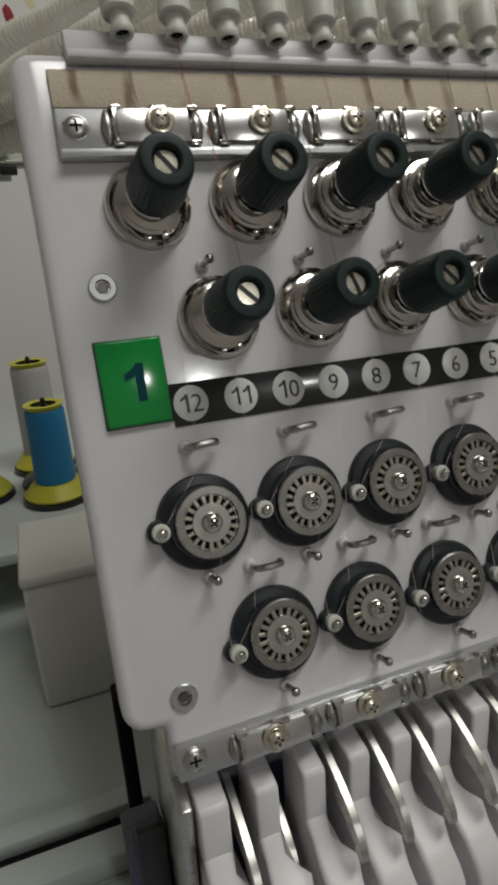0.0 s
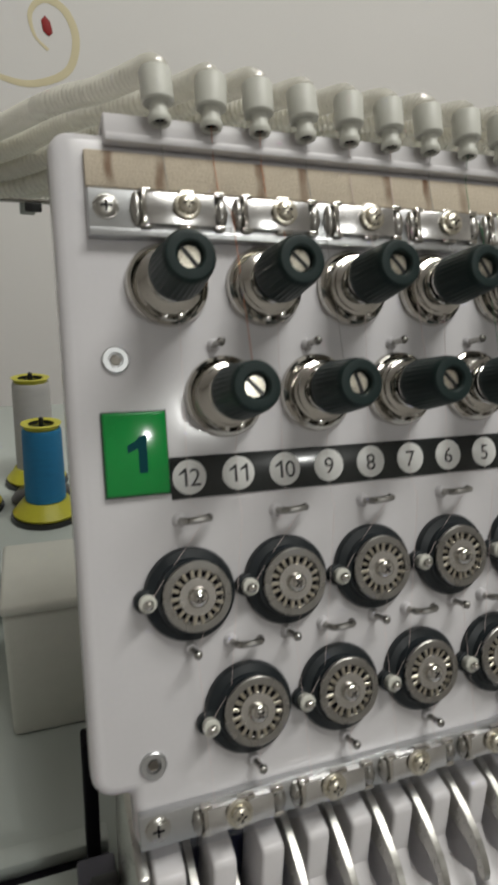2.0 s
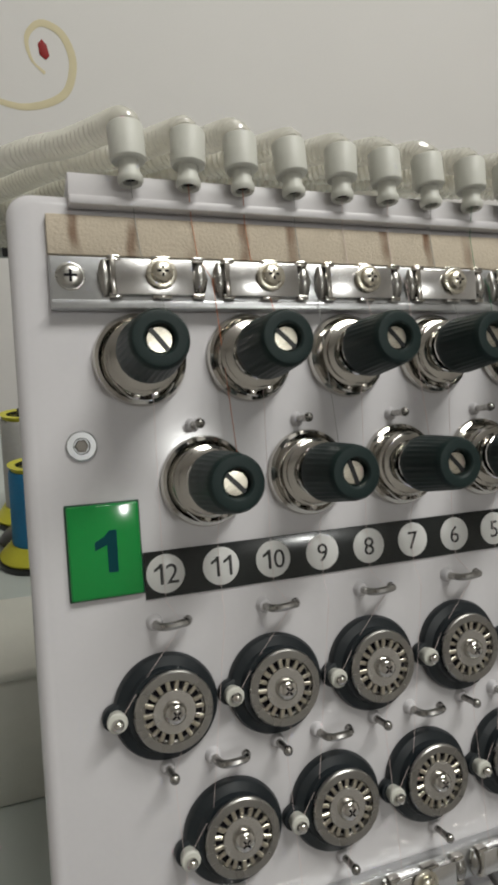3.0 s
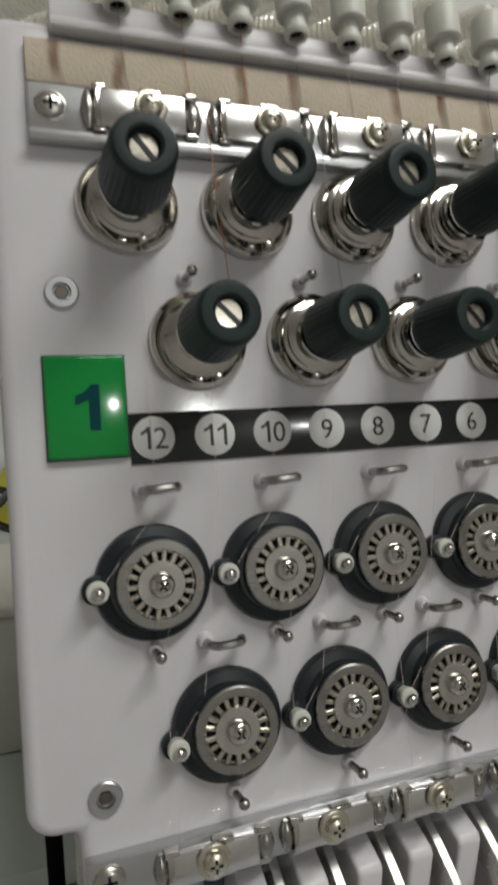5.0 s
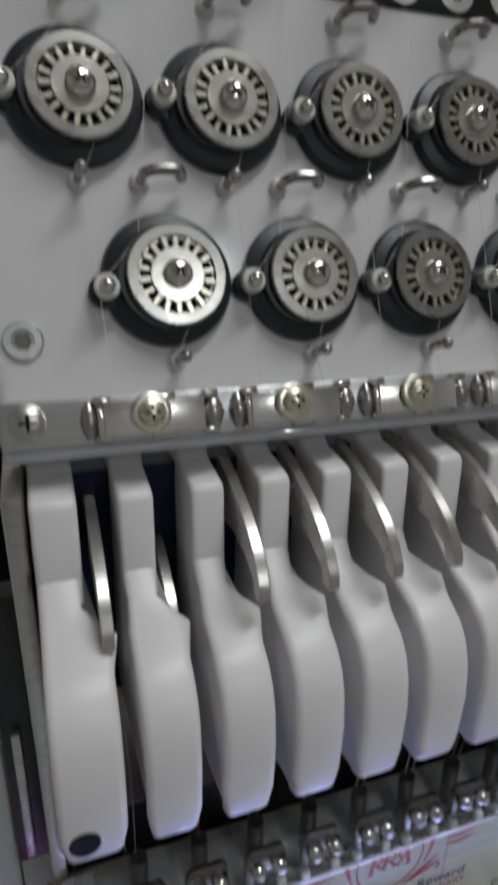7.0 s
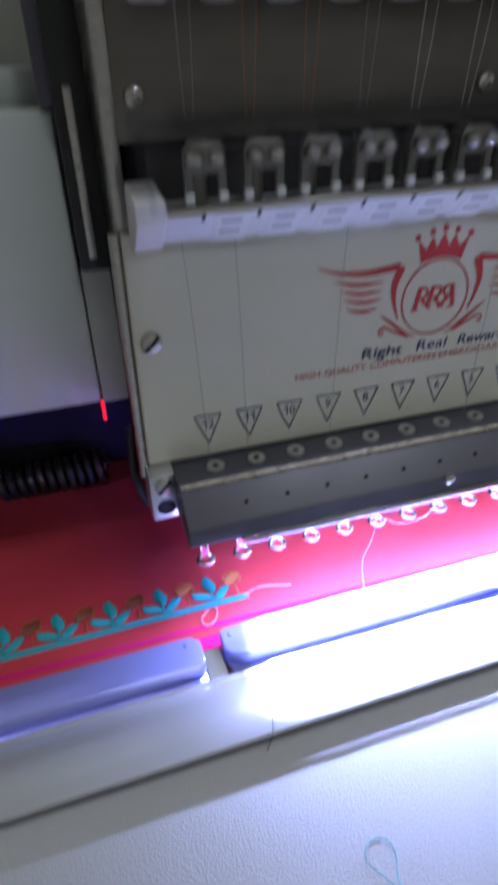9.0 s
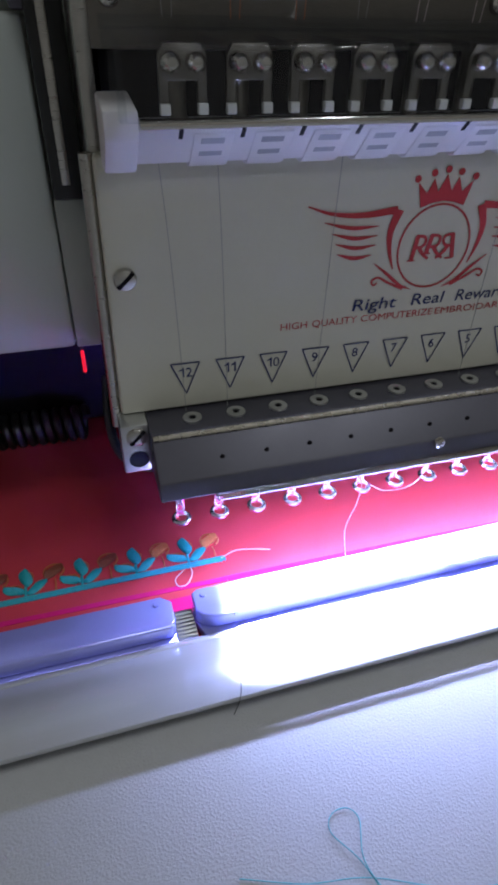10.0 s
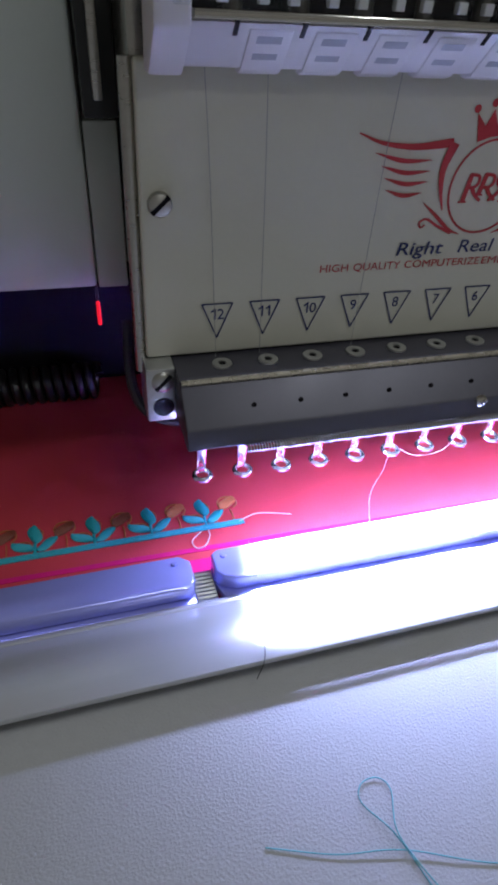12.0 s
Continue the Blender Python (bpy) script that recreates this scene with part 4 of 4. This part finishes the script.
def holder_clamp():
    t = thing("needle_clamp", "chrome needle clamp with two round screws", "clamp", "needle clamps under the clear cover")
    pl = [(-4.2, -168), (-2.6, -168), (-2.6, -163.4), (2.6, -163.4), (2.6, -168), (4.2, -168), (4.2, -159.6), (3.2, -157.8), (-3.2, -157.8), (-4.2, -159.6)]
    part("bracket", prism(pl, -42.6, -41.2, "y", 0.25), DARK_STEEL, t)
    for x in (-2.2, 2.2):
        part("screw", lathe([(1.75, 0), (1.75, 1.3), (1.5, 2.2), (0.9, 2.9), (0, 3.1)], 18, m=mv(x, -42.6, -160.6) @ FRONT), CHROME, t)
    # White feet: the table's bright reflection on the clamps, put in as colour.
    for x in (-3.4, 3.4):
        part("foot", box(x - 0.9, x + 0.9, -43.6, -42.0, -168.6, -166.8, 0.2), STRIP_WHITE, t)
    part("shank", lathe([(1.7, -170), (1.7, -158), (0, -158)], 14, m=mv(0, -36, 0)), DARK_STEEL, t)
    return t


c0 = holder_clamp()
c0.matrix_basis = mv(-1.6 * MM, 0, 0)
for i in range(1, NEEDLES):
    copy_thing(c0, mv((-1.6 + 12 * i) * MM, 0, 0))

white_rail = thing("thread_comb", "white plastic slotted thread comb under the clear cover", "comb")
part("chrome_edge", box(-9.6, RIGHT_END - 12, -43.2, -39.9, -170.9, -169.4, 0.4), CHROME, white_rail, "bright metal edge")
part("comb", prism([(-40.6, -171.2), (-38, -171.0), (-28, -171), (-28, -178.6), (-33.6, -178.4)], -15.2, RIGHT_END - 12, "x", 0.4), COVER_WHITE, white_rail)
part("end_block", prism([(-44, -167.5), (-30, -166), (-28.5, -180), (-34, -179.8), (-43, -172.4)], -16.2, -9.9, "x", 0.7), COVER_WHITE, white_rail)


def comb_face(a, out):
    """A point on the sloping face of the comb, a of the way down, out proud of it."""
    return (-40.6 + a * 7.0 - 0.72 * out, -171.2 - a * 7.2 - 0.69 * out)


for i in range(NEEDLES):
    tile = [comb_face(0.12, 0.26), comb_face(0.10, -0.6), comb_face(1.0, -0.9), (-29, -179.2), (-31.6, -179.5), comb_face(1.04, 0.3)]
    part("tile", prism(tile, 0.6 + 12 * i, 8.6 + 12 * i, "x", 0.4, 2), COVER_WHITE, white_rail, "raised plastic tile")
    for a, b in ((0.24, 0.40), (0.62, 0.76)):
        part("slot", prism([comb_face(a, 0.3), comb_face(b, 0.3), comb_face(b, -0.4), comb_face(a, -0.4)], 2.2 + 12 * i, 6.8 + 12 * i, "x"), SLOT_GREY, white_rail, "grey recessed slot")
    # Dark piece painting the shade of a notch in the comb.
    part("notch", prism([comb_face(-0.06, 0.2), comb_face(0.26, 0.2), comb_face(0.26, -0.5), comb_face(-0.06, -0.5)], -2.2 + 12 * i, -1.4 + 12 * i, "x"), DARK, white_rail)

# ---- front plate with the printed mark ----
plate = thing("front_plate", "off-white printed front plate of the needle case", "plate")
part("plate_body", prism([(-17.8, -178), (RIGHT_END - 8, -178), (RIGHT_END - 8, -241.5), (-18.4, -241.5)], -25.5, -20, "y", 0.8, 3), PLATE_WHITE, plate)
part("left_edge", tube([(-19.0, -22.6, -178), (-19.4, -22.6, -206), (-19.6, -22.6, -246)], 1.5, 12), STEEL, plate, "rounded metal edge")
screw_part(plate, mv(-13.8, -25.5, -204.4) @ FRONT @ Matrix.Rotation(0.75, 4, "Z"), 2.7, 1.5, STEEL, cross=False)
PY = -25.62
INK_COATS = itertools.cycle([0.012 * i for i in range(12)])


def printed(name, bm, mat, label=""):
    """A flat print on the plate: a bmesh in x and z as its x and y."""
    bmesh.ops.transform(bm, matrix=mv(0, PY - next(INK_COATS), 0) @ FRONT, verts=bm.verts)
    return part(name, bm, mat, plate, label)


def ribbon(points, widths, steps=6):
    """A flat band along a curve, in the xy plane."""
    c = smooth_path([(x, y, 0) for x, y in points], steps)
    ws = [widths[0] + (widths[1] - widths[0]) * i / (len(c) - 1) for i in range(len(c))] if len(widths) == 2 else [max(0.08, widths[0] * math.sin(math.pi * (0.04 + 0.92 * i / (len(c) - 1)))) for i in range(len(c))]
    left, right = [], []
    for i, p in enumerate(c):
        d = (c[min(i + 1, len(c) - 1)] - c[max(i - 1, 0)]).normalized()
        n = Vector((-d.y, d.x, 0)) * ws[i] / 2
        left.append((p + n)[:2])
        right.append((p - n)[:2])
    b = bmesh.new()
    lv, rv = [b.verts.new((*p, 0)) for p in left], [b.verts.new((*p, 0)) for p in right]
    for i in range(len(lv) - 1):
        b.faces.new((lv[i], rv[i], rv[i + 1], lv[i + 1]))
    ext = bmesh.ops.extrude_face_region(b, geom=b.faces[:])
    bmesh.ops.translate(b, vec=(0, 0, 0.08), verts=[v for v in ext["geom"] if isinstance(v, bmesh.types.BMVert)])
    bmesh.ops.recalc_face_normals(b, faces=b.faces)
    return b


LX, LZ = 65.6, -202.6
ring_pts = arc(LX, LZ, 10.2, 0, 360, 40, ry=10.7)
printed("ring", ribbon(ring_pts, (0.5, 0.5), 1), RED_INK, "red printed ring")
for sgn in (-1, 1):
    def wx(x):
        return LX + sgn * (x - LX) * 1.0
    printed("wing_blade", ribbon([(wx(30), -190.6), (wx(36), -192.6), (wx(44), -193.4), (wx(53.5), -192.6)], (0.3, 1.9)), RED_INK)
    printed("wing_blade", ribbon([(wx(54.0), -192.6), (wx(52.4), -198), (wx(53.0), -203), (wx(54.6), -207.5)], (2.4, 0.3)), RED_INK)
    for k, (xa, za, xb, zb) in enumerate(((34.5, -194.6, 49, -196.2), (36.6, -197.4, 49, -198.6), (37.8, -200.0, 49, -200.9), (38.6, -202.6, 48, -203.4))):
        printed("feather", ribbon([(wx(xa), za), (wx((xa + xb) / 2), (za + zb) / 2 - 0.9), (wx(xb), zb)], (1.0,)), RED_INK)
    printed("scroll", ribbon([(wx(49), -205.6), (wx(53), -208.6), (wx(57.5), -212.2), (wx(61), -213.6)], (0.9,)), RED_INK)
    printed("scroll", ribbon([(wx(58.5), -213.3), (wx(54), -211.2), (wx(51), -209.6), (wx(49.2), -210.4), (wx(49.8), -211.6), (wx(50.8), -211.0)], (0.7, 0.4)), RED_INK)
crown = [(LX - 7.2, -192.5), (LX - 9.0, -186.5), (LX - 5.8, -189.1), (LX - 4.0, -185.7), (LX - 2.2, -188.9), (LX, -184.9), (LX + 2.2, -188.9), (LX + 4.0, -185.7), (LX + 5.8, -189.1), (LX + 9.0, -186.5), (LX + 7.2, -192.5), (LX + 3.5, -191.5), (LX, -191.1), (LX - 3.5, -191.5)]
printed("crown", prism([(LX + (cx - LX) * 0.84, cz) for cx, cz in crown], 0, 0.08, "z"), RED_INK, "red printed crown")
for dx, dz in ((-9.4, -185.7), (-4.4, -184.5), (0, -183.8), (4.4, -184.5), (9.4, -185.7)):
    printed("crown_ball", lathe([(0, 0.08), (0.85, 0.08), (0.85, 0)], 18, m=mv(LX + dx * 0.84, dz, 0)), RED_INK)
# plain monogram blocks inside the ring
for dx, flip, low in ((-5.6, 1, -3.2), (-1.5, 1, -1.6), (5.4, -1, -3.2)):
    printed("monogram_bar", ribbon([(LX + dx - 0.5 * flip, LZ + low), (LX + dx + 0.5 * flip, LZ + 3.2)], (1.2, 1.2), 1), RED_INK)
    printed("monogram_foot", box(LX + dx - 1.5, LX + dx + 0.7, LZ + low - 0.2, LZ + low + 0.2, 0, 0.08), RED_INK)
    printed("monogram_bow", ribbon([(LX + dx + 0.2 * flip, LZ + 3.1), (LX + dx + 2.6 * flip, LZ + 2.7), (LX + dx + 2.9 * flip, LZ + 1.2), (LX + dx + 1.9 * flip, LZ + 0.2), (LX + dx + 0.2 * flip, LZ + 0.1)], (0.75, 0.75)), RED_INK)
    printed("monogram_leg", ribbon([(LX + dx + 1.3 * flip, LZ + 0.2), (LX + dx + 2.5 * flip, LZ - 1.5), (LX + dx + 4.4 * flip, LZ - 3.0)], (1.1, 0.7)), RED_INK)


def fit_text(body, width, height, bold, shear=0.0):
    b = text_mesh(body, 10, 0.0, bold=bold, align="LEFT", shear=shear)
    xs = [v.co.x for v in b.verts]
    ys = [v.co.y for v in b.verts]
    top = max(ys)
    bmesh.ops.transform(b, matrix=Matrix.Diagonal((width / (max(xs) - min(xs)), height / top, 1, 1)) @ mv(-min(xs), 0, 0.04), verts=b.verts)
    return b


for word, xa, xb in (("Right", 44.6, 57.4), ("Real", 62.0, 72.0), ("Reward", 75.6, 91.8)):
    printed("slogan_word", join(None, fit_text(word, xb - xa, 3.2, 0.06, 0.12), mv(xa, -218.3, 0)), BLUE_INK)
for word, xa, xb in (("HIGH", 24.8, 32.2), ("QUALITY", 33.6, 46.4), ("COMPUTERIZE", 47.6, 69.2), ("EMBROIDARY", 70.0, 92.6)):
    printed("line_word", join(None, fit_text(word, xb - xa, 1.9, 0.0), mv(xa, -221.7, 0)), RED_INK)
for i in range(NEEDLES):
    cx = -0.8 + 12 * i
    tri = ribbon([(cx - 3.8, -228), (cx + 3.8, -228)], (0.34, 0.34), 1)
    tri = join(tri, ribbon([(cx + 3.8, -228), (cx, -237)], (0.34, 0.34), 1))
    tri = join(tri, ribbon([(cx, -237), (cx - 3.8, -228)], (0.34, 0.34), 1))
    tp = printed("needle_triangle", tri, BLUE_INK, "blue outlined triangle")
    nb = join(None, digits(str(NEEDLES - i), 3.9), mv(cx, -230.7, 0.04))
    bmesh.ops.transform(nb, matrix=mv(0, PY, 0) @ FRONT, verts=nb.verts)
    part("needle_number", nb, BLUE_INK, tp)

# ---- bottom rail, presser feet and needle ----
rail = thing("needle_rail", "dark brushed metal rail at the foot of the needle case", "rail")
part("rail_body", prism([(-20, -241.8), (-35.4, -242.2), (-37.2, -243.6), (-46.0, -250.4), (-47.0, -255.4), (-46, -256.0), (-20, -256.0)], -12.2, RIGHT_END - 12, "x", 0.5), RAIL_STEEL, rail)
part("bright_edge", tube([(-11.8, -36.6, -242.8), (RIGHT_END - 13, -36.6, -242.8)], 0.8, 8), BRASSY, rail, "worn bright edge")
for i in range(NEEDLES):
    part("bush", lathe([(1.0, 0), (1.0, 0.5), (2.5, 0.5), (2.6, 0.1), (2.6, 0)], 24, m=mv(-0.4 + 12 * i, -30.6, -242.0)), ALU, rail, "pale metal bush")
    # Bush opening as a dark disc, its shade put into the colour.
    part("hole", lathe([(0, 0.1), (1.0, 0.1)], 12, m=mv(-0.4 + 12 * i, -30.6, -242.0)), DARK, rail)
    part("rivet", lathe([(0.7, 0), (0.6, 0.4), (0, 0.5)], 10, m=mv(5 + 12 * i, -42, -247.2) @ FRONT), DARK, rail)
sp = []
n = 1500
for i in range(n + 1):
    a = 2 * math.pi * i / 8
    sp.append((2 + 138 * i / n, -47.2 + 1.0 * math.cos(a), -256.2 + 1.0 * math.sin(a)))
part("coil_spring", tube(sp, 0.28, 5), CHROME, rail, "long fine coil spring")
screw_part(rail, mv(66, -46.6, -250.5) @ FRONT, 1.7, 1.4, CHROME)
ends = thing("rail_bracket", "bright metal end bracket with a slotted screw", "bracket")
part("block", box(-19.6, -12.2, -31, -20, -257, -241.6, 0.6), ALU, ends)
screw_part(ends, mv(-15.4, -31, -245.2) @ FRONT @ Matrix.Rotation(0.8, 4, "Z"), 2.8, 0.9, STEEL, cross=False)
# Dark disc on the block paints the shade of a round hole.
part("hole", lathe([(0, 0.12), (2.7, 0.12)], 24, m=mv(-15.4, -31, -252.6) @ FRONT), DARK, ends, "dark disc painting a round hole's shade")
cable = solid("cable", tube(smooth_path([(-20.5, 3, -245), (-21.5, -7, -256), (-19.5, -12, -264), (-13, -13, -269.5), (-4, -13, -269.5), (3, -14, -257)]), 1.5, 10), BLACK, "black cable looping under the needle case", "cable")


def presser_foot():
    t = thing("presser_foot", "bright steel presser foot with an open ring", "presser foot", "presser feet in a row")
    part("shank", box(-1.45, 1.45, -25.2, -22.8, -279, -250, 0.5), CLAMP, t)
    part("neck", prism([(-1.45, -278), (1.45, -278), (1.2, -281), (-1.2, -281)], -25.0, -23.2, "y", 0.3), CLAMP, t)
    ringp = [(2.35 * math.cos(a), -26.2 + 2.35 * math.sin(a), -281.4) for a in [2 * math.pi * k / 20 for k in range(21)]]
    part("ring", tube(ringp, 0.8, 8), CLAMP, t)
    return t


pf = presser_foot()
pf.matrix_basis = mv(-4.4 * MM, 0, 0)
for i in range(1, NEEDLES):
    copy_thing(pf, mv((-4.4 + 12.1 * i) * MM, 0, 0))

# ---- under the arm ----
cord = []
for i in range(160):
    a = 2 * math.pi * i / 14
    cord.append((-75 + 46 * i / 160, 60 + 6.0 * math.cos(a), -298 - 0 * i / 160 + 6.0 * math.sin(a)))
solid("coiled_cord", tube(cord, 1.7, 8), BLACK, "black coiled cord under the machine arm", "cord")
ind = thing("indicator_lamp", "small glowing red indicator lamp under the arm", "lamp")
part("lens", box(-27.6, -26.2, 47.5, 50, -268, -259.2, 0.6, 3), glow("red_glow", (0.9, 0.01, 0.02), 0.9), ind, "glowing red lens")
part("stem", box(-27.4, -26.4, 49, 51.5, -259, -235.8, 0.2), BLACK, ind)

# the sewing light: a flat lamp under the needle rail
lampbar = thing("strip_lamp", "flat sewing lamp fixed under the needle rail", "lamp")
part("housing", box(10.4, 150.6, -47.6, -17.4, -257.0, -256.1, 0.2), BODY_WHITE, lampbar)
# the room lamp behind the viewer
bulb = thing("wall_lamp", "plain white wall lamp on the far side of the room", "lamp")
part("shade", box(440, 610, -1960, -1830, 800, 930, 4), BODY_WHITE, bulb)
part("arm", box(505, 545, -2300, -1960, 850, 880, 3), BODY_WHITE, bulb)

# ---- machine threads ----
INKS = (THREAD_GREY, THREAD_COPPER, THREAD_COPPER, THREAD_GREY, THREAD_PALE, THREAD_PALE, THREAD_GREY, THREAD_GREEN, THREAD_GREEN, THREAD_PALE, THREAD_GREY, THREAD_PALE)


def panel_line(points):
    return [on_panel(u, v, h).translation / MM for u, v, h in points]


for i in range(NEEDLES):
    ku, kv = (-2 + 12 * i, 44.7) if i % 2 == 0 else (-2 + 12 * i, 18.5)
    wu, wv = (-1 + 12 * i, -26.6) if i % 2 == 0 else (-0.7 + 12 * i, -55.2)
    lines = panel_line([(-2.1 + 12 * i, 80.5, 4.4), (-1.4 + 12 * i, 74, 2.0), (-0.6 + 12 * i, 66.2, 1.9), (ku + 4, 61, 3.2), (ku + 6.2, kv + 4, 4.6)])
    solid("sewing_thread", tube(lines, 0.08, 5), INKS[i], "fine sewing thread running down over the felt", "thread", "machine threads")
    lines = panel_line([(ku + 1.5, kv - 7.4, 3.6), (12 * i - 0.5, 5.5, 0.9), (12 * i - 0.4, -5.5, 0.9), (12 * i + (2 if i % 2 == 0 else -1), -9.8, 4), (wu - 5.5, wv + 6.4, 3.2), (wu - 10.8, wv + 0.2, 4.4)])
    solid("sewing_thread", tube(lines, 0.045, 5), THREAD_PALE, "fine sewing thread drawn across the tension panel", "thread", "machine threads")
    lines = panel_line([(wu + 2, wv - 6.5, 3.0), (-2.4 + 12.1 * i + 0.6, -39.8 if i % 2 == 0 else -68.4, 4), (wu + 1, -79, 4.6)])
    solid("sewing_thread", tube(lines, 0.045, 5), THREAD_PALE, "fine sewing thread drawn across the tension panel", "thread", "machine threads")
    for dx in (-0.7, 0.9):
        solid("sewing_thread", tube(smooth_path([(-4 + 12 * i + dx, -42, -120), (-4 + 12 * i + dx * 1.6, -41, -138), (-3.2 + 12 * i + dx, -38, -154.6)], 3), 0.06, 5), INKS[i], "fine thread hanging below the lever covers", "thread", "machine threads")
for x0, x1 in ((-5.0, -1.6), (7.6, 9.8), (36.4, 35.0), (83, 81)):
    solid("sewing_thread", tube(smooth_path([(x0, -28.4, -176), (x0 + 0.4 * (x1 - x0) + 0.5, -27.0, -200), (x1, -28.4, -241)], 4), 0.085, 5), THREAD_GREY, "dark fine thread hanging before the printed plate", "thread", "machine threads")
